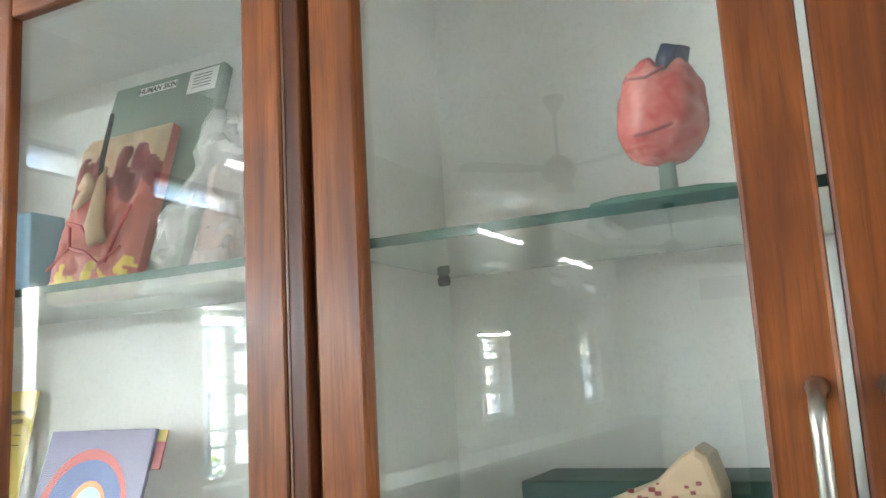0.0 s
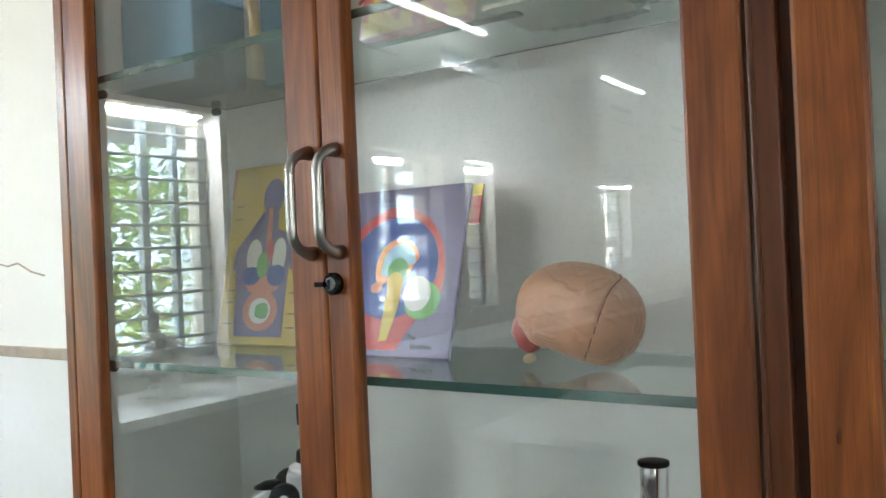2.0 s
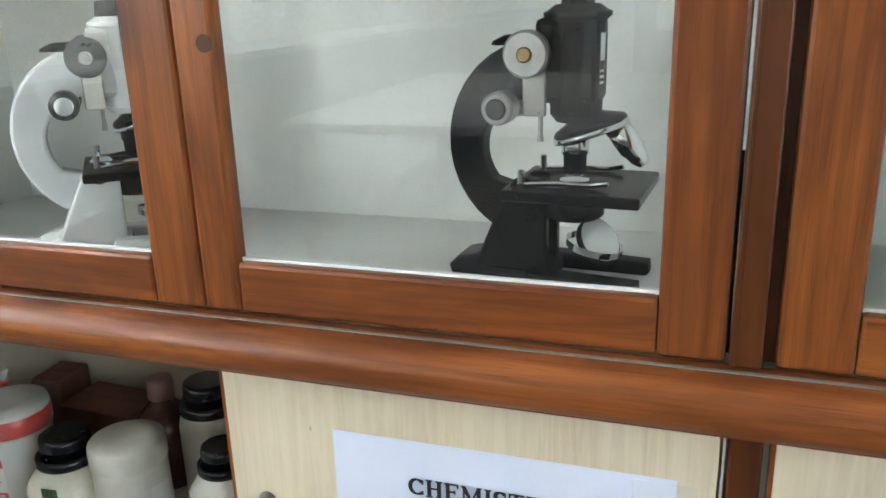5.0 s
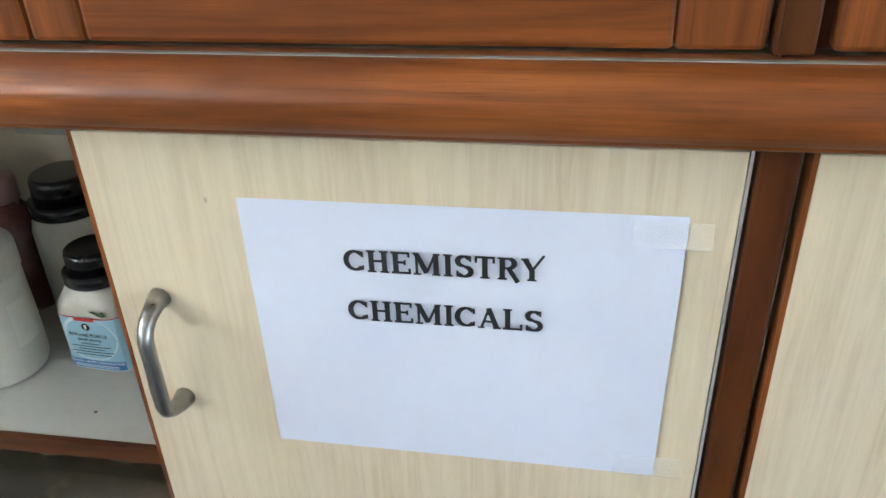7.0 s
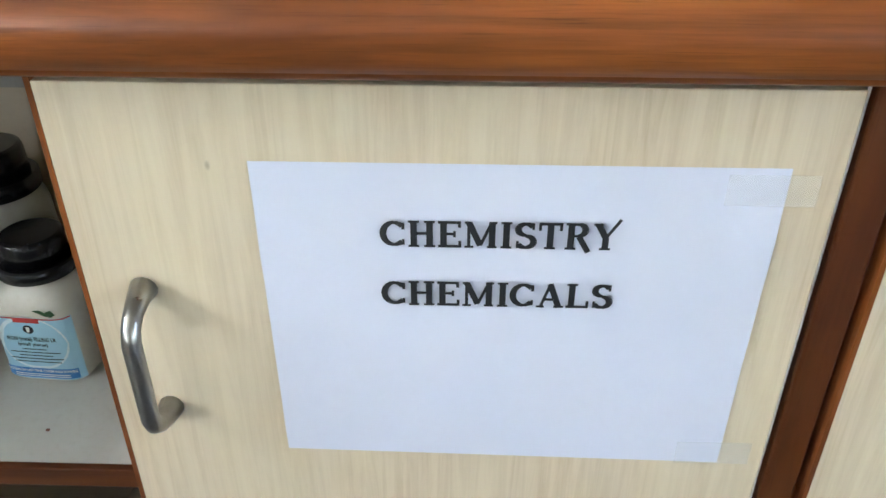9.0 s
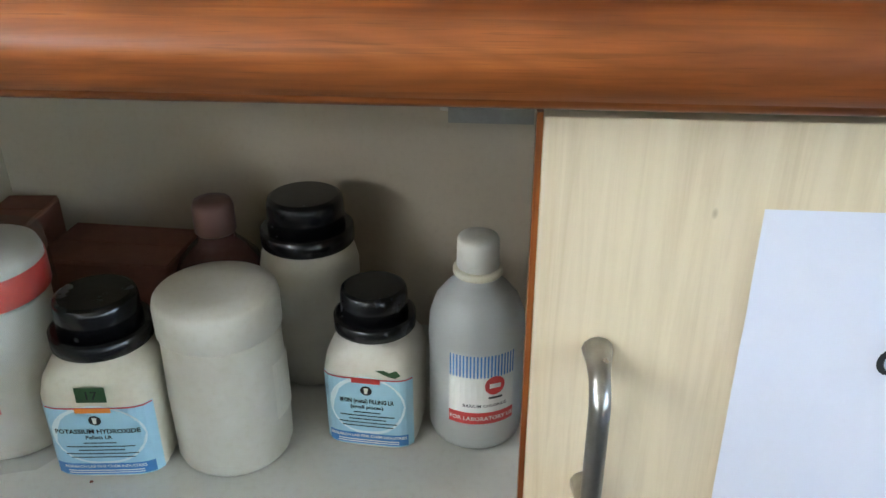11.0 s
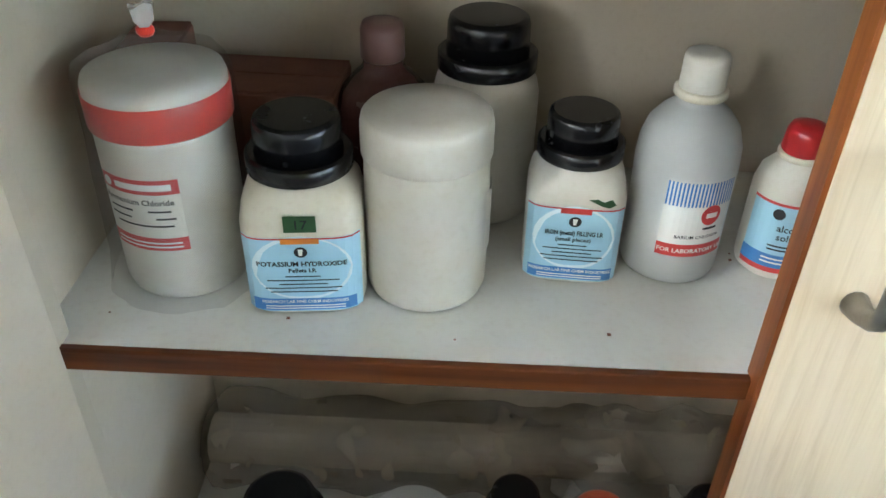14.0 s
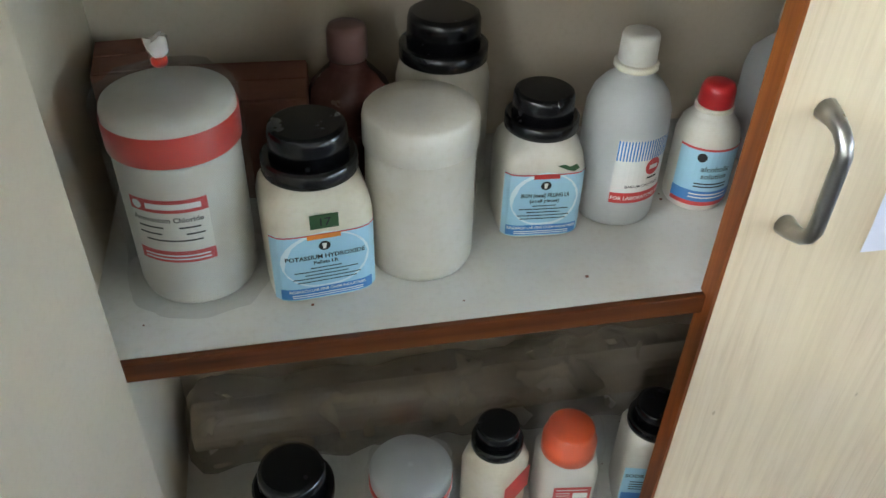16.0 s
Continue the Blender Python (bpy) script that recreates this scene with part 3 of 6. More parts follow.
def outside_block():
    b = holder("outside_building", (-15.5, -14.6, -0.5), label="pale blue plastered building across the yard", category="building")
    part("wall", block(-4, 4, -7, 7, 0, 6.5), BLUEWALL, b)
    part("roof", block(-4.3, 4.3, -7.3, 7.3, 6.5, 6.75, 0.02), FRAMEP, b)
    for i in range(4):
        for j in range(2):
            y, z = -5.2 + 3.4 * i, 0.9 + 3.0 * j
            wd = part("window", block(4.0, 4.06, y - 0.7, y + 0.7, z, z + 1.4, 0.01), FRAMEP, b)
            part("pane", block(4.06, 4.065, y - 0.6, y + 0.6, z + 0.1, z + 1.3), IRON, wd)


outside_block()
eave = tagged(part("sunshade_slab", block(WALL_X - 1.0, WALL_X - 0.221, -4, 1.2, 2.04, 2.12, 0.01), BLUEWALL), "blue grey concrete sunshade over the windows", "sunshade", kind="structure")

# ---- the tall cabinet ----
FRONT, GLASS_Y, BACK_IN = 0.685, 0.6985, 0.965
LEFT, PART_X, RIGHT = -1.384, -0.4755, 0.46
Z0, Z1 = 0.935, 2.05
SHELF1, SHELF2 = 1.303, 1.68


def upper_cabinet():
    c = holder("display_cabinet", (0, 0, 0), label="varnished teak display cabinet with glass doors", category="display cabinet")
    part("side_panel", block(LEFT, LEFT + 0.02, 0.69, BACK_Y - 0.001, Z0 + 0.002, Z1 + 0.06), INNER, c)
    part("side_edge", block(LEFT - 0.001, -1.3635, 0.686, 0.7, Z0 + 0.002, Z1 + 0.06, 0.003), WOOD_V, c)
    part("back_panel", block(LEFT + 0.02, RIGHT, BACK_IN, BACK_Y - 0.001, Z0, Z1 + 0.06), INNER, c)
    part("partition", block(PART_X - 0.009, PART_X + 0.012, 0.7, BACK_IN, Z0, Z1), INNER, c)
    part("side_panel", block(RIGHT, RIGHT + 0.02, 0.69, BACK_Y - 0.001, Z0 + 0.002, Z1 + 0.06), INNER, c)
    part("cabinet_floor", block(LEFT + 0.02, RIGHT, 0.711, BACK_IN, Z0 - 0.004, Z0 + 0.011), SHELF_TOP, c)
    part("top_panel", block(LEFT + 0.02, RIGHT, 0.69, BACK_IN, Z1 - 0.012, Z1 + 0.06), INNER, c)
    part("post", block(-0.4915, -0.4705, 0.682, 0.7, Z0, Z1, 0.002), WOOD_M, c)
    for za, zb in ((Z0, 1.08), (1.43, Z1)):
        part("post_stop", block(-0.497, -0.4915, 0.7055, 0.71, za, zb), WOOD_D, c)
    for xx in (-0.4878,):
        part("post_bead", block(xx - 0.0007, xx + 0.0007, 0.6812, 0.683, Z0, Z1), WOOD_D, c, "dark groove line along the post")
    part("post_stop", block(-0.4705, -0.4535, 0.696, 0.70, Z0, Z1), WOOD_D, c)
    part("top_rail", block(LEFT, RIGHT + 0.02, 0.66, 0.69, Z1, Z1 + 0.06, 0.006), WOOD_H, c)
    for x0, x1 in ((LEFT + 0.02, PART_X - 0.012), (PART_X + 0.012, RIGHT)):
        for z in (SHELF1, SHELF2):
            s = part("glass_shelf", block(x0 + 0.002, x1 - 0.002, 0.714, BACK_IN - 0.001, z - 0.009, z), SHELF_GLASS, c)
            part("front_edge", block(x0 + 0.002, x1 - 0.002, 0.7125, 0.714, z - 0.009, z), SHELF_EDGE, s, "dark green polished edge")
            for y in (0.74, 0.94):
                for x in (x0 + 0.006, x1 - 0.006):
                    part("shelf_stud", disc_x(x, y, z - 0.015, 0.006, 0.012, 12, 0.001, "x"), BLACKP, c)
    glass_door(c, -1.3625, -0.9115, 0.0525, 0.0485, "right")
    glass_door(c, -0.9105, -0.494, 0.0345, 0.0465, "left")
    glass_door(c, -0.462, -0.056, 0.0485, 0.05, "right", -1.0)
    glass_door(c, -0.0495, 0.44, 0.05, 0.05, "left")
    for x, z, rx, rz in ((-0.423, 1.214, 0.004, 0.012), (-0.442, 1.286, 0.0025, 0.009), (-0.426, 1.007, 0.0025, 0.006), (-0.441, 1.288, 0.0025, 0.012)):
        wood_knot(c, x, z, rx, rz)
    return c


def wood_knot(c, x, z, rx, rz):
    """A dark knot with a darker heart, lying in the face of a stile or rail."""
    for k, (q, mat) in enumerate(((1.0, WOOD_M), (0.5, WOOD_D))):
        ring = [(x + q * rx * math.cos(t * 0.3307) * (1 + 0.22 * noise.noise((t * 0.9, x * 40, k))), z + q * rz * math.sin(t * 0.3307) * (1 + 0.25 * noise.noise((t * 0.8, z * 40, k + 5)))) for t in range(19)]
        part("knot", blob_patch(on_front(FRONT), ring, 0.0002 + 0.0002 * k), mat, c, "dark knot in the wood")


def bow_handle(parent, x, y, z0, z1, out, r, mat, slim=1.0):
    pts = []
    for k in range(15):
        t = k / 14
        d = min(1.0, 3.2 * min(t, 1 - t) + 0.02)
        d = math.sin(d * math.pi / 2)
        pts.append((x, y - out * d, z0 + (z1 - z0) * (0.5 - 0.5 * math.cos(math.pi * t) * 0.94 + 0 * t)))
    h = part("handle", sweep(pts, [r * (1.45 if k in (0, 14) else 1.15 if k in (1, 13) else slim) for k in range(15)], 12), mat, parent, "dull silver metal bow handle", True)
    return h


def glass_door(c, x0, x1, sl, sr, handle_side, ajar=0.0):
    y0, y1, b = FRONT, FRONT + 0.02, 0.0035
    rail_b, rail_t = 0.044, 0.05
    d = holder("door", (0, 0, 0))
    d.parent = c
    d.matrix_world = Matrix.Translation((x0, FRONT, 0)) @ Matrix.Rotation(radians(ajar), 4, "Z") @ Matrix.Translation((-x0, -FRONT, 0))
    part("stile", block(x0, x0 + sl, y0, y1, Z0 + 0.001, Z1 - 0.004, b), WOOD_V, d)
    part("stile", block(x1 - sr, x1, y0, y1, Z0 + 0.001, Z1 - 0.004, b), WOOD_V, d)
    part("rail", block(x0 + sl, x1 - sr, y0 + 0.0006, y1, Z0 + 0.001, Z0 + rail_b, b), WOOD_H, d)
    part("rail", block(x0 + sl, x1 - sr, y0 + 0.0006, y1, Z1 - 0.004 - rail_t, Z1 - 0.004, b), WOOD_H, d)
    p = part("pane", block(x0 + sl - 0.002, x1 - sr + 0.002, GLASS_Y, GLASS_Y + 0.004, Z0 + rail_b - 0.002, Z1 - rail_t - 0.002), PANE, d, "clear glass pane")
    p.visible_shadow = False
    part("glazing_strip", block(x0 + sl, x1 - sr, GLASS_Y - 0.004, GLASS_Y - 0.0005, Z0 + rail_b - 0.0005, Z0 + rail_b + 0.0022), STONE, d, "pale sealing strip under the glass")
    hx = x1 - 0.0155 if handle_side == "right" else x0 + 0.0205
    bow_handle(d, hx, y0, 1.428, 1.538, 0.03, 0.0053, STEEL)
    if handle_side == "left":
        lk = part("lock", disc_x(x0 + 0.0125, y0 - 0.004, 1.4, 0.0115, 0.009, 28, 0.002), BLACKM, d, "round dark metal furniture lock")
        part("lock_ring", disc_x(x0 + 0.0125, y0 - 0.0092, 1.4, 0.0068, 0.003, 24, 0.001), IRON, lk)
        part("key_slot", block(x0 + 0.0113, x0 + 0.0137, y0 - 0.0125, y0 - 0.0102, 1.3955, 1.4045, 0.0006), BLACKP, lk)
        part("key_stub", block(x0 - 0.003, x0 + 0.0095, y0 - 0.016, y0 - 0.0095, 1.3975, 1.4025, 0.001), BLACKM, lk)
        part("wood_plug", disc_x(x0 + 0.0275, y0 + 0.0003, 1.154, 0.007, 0.0015, 18, 0.0003), WOOD_D, d)


upper_cabinet()


def base_cabinet():
    c = holder("base_cabinet", (0, 0, 0), label="base cabinet with maple laminate doors and a teak ledge", category="base cabinet")
    bx = -1.355
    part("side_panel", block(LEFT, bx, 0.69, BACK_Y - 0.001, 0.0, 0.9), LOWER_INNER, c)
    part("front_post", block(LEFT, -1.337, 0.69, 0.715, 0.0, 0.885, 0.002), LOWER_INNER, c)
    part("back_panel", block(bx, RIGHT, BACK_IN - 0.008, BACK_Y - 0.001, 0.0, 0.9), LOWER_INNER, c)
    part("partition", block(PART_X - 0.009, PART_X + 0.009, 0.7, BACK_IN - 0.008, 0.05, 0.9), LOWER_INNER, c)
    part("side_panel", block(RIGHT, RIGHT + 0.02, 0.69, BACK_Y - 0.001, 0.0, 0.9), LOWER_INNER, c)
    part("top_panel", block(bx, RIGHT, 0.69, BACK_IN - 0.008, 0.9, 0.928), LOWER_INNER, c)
    for x0, x1 in ((bx, PART_X - 0.009), (PART_X + 0.009, RIGHT)):
        part("shelf", block(x0, x1, 0.7035, BACK_IN - 0.008, 0.576, 0.593), SHELF_TOP, c)
        part("shelf_lipping", block(x0, x1, 0.697, 0.7035, 0.576, 0.5935, 0.0015), WOOD_HD, c, "teak lipping on the shelf's edge")
        part("cabinet_floor", block(x0, x1, 0.702, BACK_IN - 0.008, 0.215, 0.235), SHELF_TOP, c)
    part("plinth", block(LEFT, RIGHT, 0.72, 0.74, 0.0, 0.215), WOOD_H, c)
    # rounded ledge between the upper and lower part
    prof = [(0.69, 0.888), (0.668, 0.888), (0.6645, 0.89), (0.6635, 0.8925), (0.664, 0.8945)]
    prof += [(0.674 - 0.0225 * math.cos(radians(a)), 0.911 + 0.0225 * math.sin(radians(a))) for a in range(-48, 91, 6)] + [(0.69, 0.9335)]
    bm = bmesh.new()
    rows = [[bm.verts.new((x, y, z)) for y, z in prof] for x in (LEFT - 0.004, RIGHT + 0.024)]
    for k in range(len(prof)):
        j = (k + 1) % len(prof)
        bm.faces.new((rows[0][k], rows[1][k], rows[1][j], rows[0][j]))
    bm.faces.new(rows[0])
    bm.faces.new(rows[1][::-1])
    part("ledge", bm, WOOD_H, c, "rounded varnished teak ledge", True).data.set_sharp_from_angle(angle=radians(40))
    part("ledge_top", block(LEFT, RIGHT + 0.02, 0.6745, 0.6785, 0.9328, 0.9341), GROUT, c, "grey dusty joint on the ledge")
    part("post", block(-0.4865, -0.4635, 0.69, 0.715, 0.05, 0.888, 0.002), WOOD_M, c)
    part("post_strip", block(-0.4905, -0.4885, 0.694, 0.699, 0.05, 0.886), STONE, c, "thin pale strip beside the post")
    door_leaf(c, -0.908, -0.4925, True)
    door_leaf(c, -0.4585, -0.045, False)
    # the open leaf, swung out towards the room
    d = holder("door", (-1.34, 0.688, 0), rz=-100)
    d.parent = c
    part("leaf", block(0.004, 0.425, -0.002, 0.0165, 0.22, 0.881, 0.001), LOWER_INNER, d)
    part("edge_lipping", block(0.425, 0.428, -0.002, 0.0165, 0.22, 0.881), WOOD_V, d)
    bow_handle(d, 0.392, -0.002, 0.66, 0.762, 0.03, 0.0055, STEEL)
    # catch under the ledge
    k = part("door_catch", block(-0.953, -0.905, 0.697, 0.735, 0.877, 0.888, 0.001), WHITEP, c, "white plastic door catch")
    part("catch_plate", block(-0.949, -0.909, 0.6955, 0.6985, 0.872, 0.879), STEEL, k)


def door_leaf(c, x0, x1, left_handle):
    d = holder("door", (0, 0, 0))
    d.parent = c
    part("leaf", block(x0 + 0.003, x1, 0.688, 0.7, 0.22, 0.8785, 0.0008), LAM, d, "pale maple laminate leaf")
    part("edge_lipping", block(x0, x0 + 0.003, 0.688, 0.706, 0.22, 0.8805), WOOD_V, d, "teak edge strip")
    bow_handle(d, x0 + 0.037 if left_handle else x1 - 0.037, 0.688, 0.661, 0.758, 0.031, 0.0056, STEEL)


base_cabinet()


SLAB = {  # strokes of slab-serif capitals: (x0, z0, x1, z1, thickness) or ("arc", cx, cz, rx, rz, from, to)
    "C": [("arc", 0.44, 0.5, 0.36, 0.42, 45, 315), (0.74, 0.66, 0.74, 0.92, 0.1), (0.74, 0.08, 0.74, 0.3, 0.08)],
    "H": [(0.2, 0, 0.2, 1, 0.2), (0.72, 0, 0.72, 1, 0.2), (0.2, 0.52, 0.72, 0.52, 0.1), (0.02, 0.04, 0.38, 0.04, 0.08), (0.02, 0.96, 0.38, 0.96, 0.08), (0.54, 0.04, 0.9, 0.04, 0.08), (0.54, 0.96, 0.9, 0.96, 0.08)],
    "E": [(0.2, 0, 0.2, 1, 0.2), (0.02, 0.05, 0.76, 0.05, 0.1), (0.02, 0.95, 0.74, 0.95, 0.1), (0.2, 0.52, 0.56, 0.52, 0.1), (0.74, 0, 0.74, 0.26, 0.09), (0.72, 0.76, 0.72, 1, 0.09), (0.56, 0.4, 0.56, 0.64, 0.08)],
    "M": [(0.16, 0, 0.16, 1, 0.1), (0.92, 0, 0.92, 1, 0.2), (0.16, 0.96, 0.54, 0.1, 0.2), (0.54, 0.1, 0.9, 0.96, 0.1), (0.02, 0.04, 0.32, 0.04, 0.08), (0.76, 0.04, 1.08, 0.04, 0.08), (0.02, 0.96, 0.2, 0.96, 0.08), (0.88, 0.96, 1.08, 0.96, 0.08)],
    "I": [(0.2, 0, 0.2, 1, 0.2), (0.02, 0.04, 0.38, 0.04, 0.08), (0.02, 0.96, 0.38, 0.96, 0.08)],
    "S": [("arc", 0.36, 0.73, 0.25, 0.21, 30, 270), ("arc", 0.36, 0.27, 0.27, 0.22, -150, 90), (0.6, 0.72, 0.6, 0.98, 0.08), (0.1, 0.02, 0.1, 0.3, 0.08)],
    "T": [(0.4, 0, 0.4, 1, 0.2), (0.04, 0.95, 0.76, 0.95, 0.1), (0.06, 0.7, 0.06, 1, 0.09), (0.74, 0.7, 0.74, 1, 0.09), (0.22, 0.04, 0.58, 0.04, 0.08)],
    "R": [(0.2, 0, 0.2, 1, 0.2), ("arc", 0.44, 0.74, 0.22, 0.21, -95, 95), (0.2, 0.95, 0.46, 0.95, 0.09), (0.2, 0.52, 0.46, 0.52, 0.09), (0.46, 0.5, 0.8, -0.1, 0.18), (0.02, 0.04, 0.38, 0.04, 0.08), (0.02, 0.96, 0.2, 0.96, 0.08)],
    "Y": [(0.42, 0, 0.42, 0.48, 0.2), (0.14, 0.98, 0.42, 0.46, 0.2), (0.42, 0.46, 0.86, 1.16, 0.1), (0.24, 0.04, 0.6, 0.04, 0.08), (0.0, 0.96, 0.3, 0.96, 0.08)],
    "A": [(0.14, 0, 0.46, 0.98, 0.1), (0.44, 0.98, 0.78, 0, 0.2), (0.22, 0.34, 0.66, 0.34, 0.1), (0.0, 0.04, 0.28, 0.04, 0.08), (0.6, 0.04, 0.94, 0.04, 0.08)],
    "L": [(0.2, 0, 0.2, 1, 0.2), (0.02, 0.05, 0.76, 0.05, 0.1), (0.02, 0.96, 0.38, 0.96, 0.08), (0.74, 0, 0.74, 0.3, 0.09)],
}
SLAB_WIDE = {"C": 0.84, "H": 0.92, "E": 0.82, "M": 1.12, "I": 0.44, "S": 0.72, "T": 0.82, "R": 0.86, "Y": 0.86, "A": 0.94, "L": 0.82}


def slab_word(word, size, place, u, v, off):
    """Bold slab-serif capitals, centred on u, standing on v."""
    bm = bmesh.new()
    x = u - size * sum(SLAB_WIDE[c] * 1.06 for c in word) / 2
    lift = 0

    def bar(x0, z0, x1, z1, t):
        nonlocal lift
        lift += 1
        d = Vector((x1 - x0, z1 - z0)).normalized()
        n = Vector((-d.y, d.x)) * t * 0.54
        quad = [(x0 - n.x, z0 - n.y), (x1 - n.x, z1 - n.y), (x1 + n.x, z1 + n.y), (x0 + n.x, z0 + n.y)]
        bm.faces.new([bm.verts.new(place(x + size * a, v + size * b, off + lift * 2e-6)) for a, b in quad])

    for c in word:
        for s in SLAB[c]:
            if s[0] == "arc":
                _, cx, cz, rx, rz, a0, a1 = s
                k = 16
                pts = [(cx + rx * math.cos(radians(a0 + (a1 - a0) * i / k)), cz + rz * math.sin(radians(a0 + (a1 - a0) * i / k))) for i in range(k + 1)]
                for i in range(k):
                    m = radians(a0 + (a1 - a0) * (i + 0.5) / k)
                    e = 0.15
                    q0, q1 = pts[i], pts[i + 1]
                    dx, dz = (q1[0] - q0[0]) * e, (q1[1] - q0[1]) * e
                    bar(q0[0] - dx, q0[1] - dz, q1[0] + dx, q1[1] + dz, 0.1 + 0.11 * abs(math.cos(m)))
            else:
                bar(*s)
        x += size * SLAB_WIDE[c] * 1.06
    return bm


def notice():
    s = holder("paper_notice", (-0.6605, 0.6875, 0.7335), label="white paper notice taped to the cabinet door", category="notice")
    bm = bmesh.new()
    nx, nz = 24, 16
    rows = [[bm.verts.new((0.2795 * (i / nx - 0.5) * (1 + 0.01 * (j / nz - 0.5)), -0.0012 - 0.0022 * abs(noise.noise((i * 0.23, j * 0.3, 3))) * (1 - abs(2 * j / nz - 1) ** 6), 0.207 * (j / nz - 0.5) - 0.002 * (i / nx) * (1 - j / nz) * 2)) for i in range(nx + 1)] for j in range(nz + 1)]
    for j in range(nz):
        for i in range(nx):
            bm.faces.new((rows[j][i], rows[j][i + 1], rows[j + 1][i + 1], rows[j + 1][i]))
    part("sheet", bm, PAPER, s, smooth=True)
    place = on_front(0.0)
    for txt, z in (("CHEMISTRY", 0.0505), ("CHEMICALS", 0.0115)):
        part("lettering", slab_word(txt, 0.0165, place, -0.0075, z + 0.004, 0.004), INK, s, "black slab-serif capital letters")
    for x0, x1, z0, z1 in ((0.108, 0.155, 0.083, 0.101), (0.11, 0.157, -0.105, -0.087)):
        part("tape", block(x0, x1, -0.0045, -0.004, z0, z1), THINWRAP, s, "clear tape")


notice()


# ---- jars and bottles on the open shelf ----
SH, LOW = 0.593, 0.235


def screw_lid(parent, z, r, h, mat, ridged=True, ring=True):
    bm = bmesh.new()
    if ring:
        loft([(z - 0.001, r * 1.13, 2), (z, r * 1.17, 2), (z + h * 0.3, r * 1.17, 2), (z + h * 0.34, r * 1.1, 2)], 36, bm)
    loft([(z + h * 0.3, r * 0.97, 2), (z + h * 0.85, r * 0.95, 2), (z + h * 0.96, r * 0.91, 2), (z + h, r * 0.82, 2)], 36, bm)
    lid = part("lid", bm, mat, parent, smooth=False)
    for p in lid.data.polygons:
        p.use_smooth = abs(p.normal.z) < 0.5
    return lid


def bars(parent, place, u0, u1, v, h, off, mat, n=1, gap=0.0):
    for k in range(n):
        part("print_line", wrapped(place, u0, u1, v - k * gap, v - k * gap + h, off, 6), mat, parent)


def square_jar(x, y, rz, w, hb, hl, body_mat, name, label, rl=0.7):
    j = holder(name, (x, y, SH), rz=rz, label=label, category="jar")
    a = w / 2
    part("body", loft([(0.0005, a * 0.86, 4), (0.003, a * 0.95, 4.5), (0.008, a, 5), (hb * 0.72, a, 5), (hb * 0.82, a * 0.96, 4.2), (hb * 0.92, a * 0.84, 3), (hb * 0.97, a * rl * 1.02, 2.2), (hb, a * rl, 2)], 48), body_mat, j, smooth=True)
    screw_lid(j, hb, a * rl * 1.06, hl, BLACKP)
    return j, a


def reagent_label(j, a, top, low, title, second, third, code):
    """The pale blue printed label of a reagent jar."""
    pl = on_square(a)
    w = a * 0.95
    part("label", wrapped(pl, -w, w, low, top, 0.0005, 16), LBLUE, j, "pale blue printed label")
    part("label_glow", blob_patch(pl, [(w * 0.86 * math.cos(t * 0.2618), (top + low) / 2 + 0.006 + (top - low) * 0.43 * math.sin(t * 0.2618)) for t in range(24)], 0.0008), PALE, j)
    part("label_edge", wrapped(pl, -w, w, top - 0.0012, top, 0.0009, 16), REDI, j)
    part("label_tab", wrapped(pl, -w * 0.32, w * 0.32, top - 0.0045, top - 0.0005, 0.0011, 2), ORANGEI if code else REDI, j)
    part("label_badge", blob_patch(pl, [(0.0042 * math.cos(t * 0.3927), top - 0.011 + 0.0042 * math.sin(t * 0.3927)) for t in range(16)], 0.0011), INK, j)
    part("label_badge_mark", blob_patch(pl, [(-0.0012, top - 0.0135), (0.0008, top - 0.0135), (0.0016, top - 0.0085), (-0.0016, top - 0.0085)], 0.0014), WHITEI, j)
    part("title", lettering(title, 0.0052, pl, 0, top - 0.022, 0.0014, 0.00016, min(1.0, 1.45 * w / (0.0029 * len(title)))), INK, j, "black product name")
    part("subtitle", lettering(second, 0.0044, pl, 0, top - 0.0272, 0.0012, 0.00012), INK, j)
    for k, q in enumerate((0.3, 0.62, 0.42, 0.66, 0.58)):
        bars(j, pl, -w * q, w * q, top - 0.0312 - 0.0032 * k, 0.0009, 0.0012, INK)
    part("label_foot", wrapped(pl, -w * 0.9, w * 0.9, low + 0.0015, low + 0.0115, 0.0010, 14), DBLUE, j)
    part("foot_text", lettering(third, 0.0036, pl, 0, low + 0.0078, 0.0013, 0.00006, 0.88), WHITEI, j)
    bars(j, pl, -w * 0.7, w * 0.7, low + 0.0048, 0.0009, 0.0013, WHITEI, 2, 0.002)


koh, a = square_jar(-1.192, 0.778, 6, 0.078, 0.1, 0.036, CREAMP, "reagent_jar", "square white reagent jar of pellets with black lid")
reagent_label(koh, a, 0.067, 0.006, "POTASSIUM HYDROXIDE", "Pellets LR", "RESEARCH LAB FINE CHEM INDUSTRIES", True)
part("number_tag", wrapped(on_front(-a), -0.009, 0.011, 0.0715, 0.084, 0.0009, 2), GREENI, koh, "dark green tape tag")
part("number", lettering("17", 0.0095, on_front(-a), 0.001, 0.0745, 0.0014, 0.0001), INK, koh)
iron, a = square_jar(-1.011, 0.818, -4, 0.067, 0.094, 0.032, WHITEP, "reagent_jar", "square white reagent jar of iron filings with black lid")
reagent_label(iron, a, 0.068, 0.006, "IRON (metal) FILLING LR", "(small pieces)", "RESEARCH LAB FINE CHEM INDUSTRIES", False)
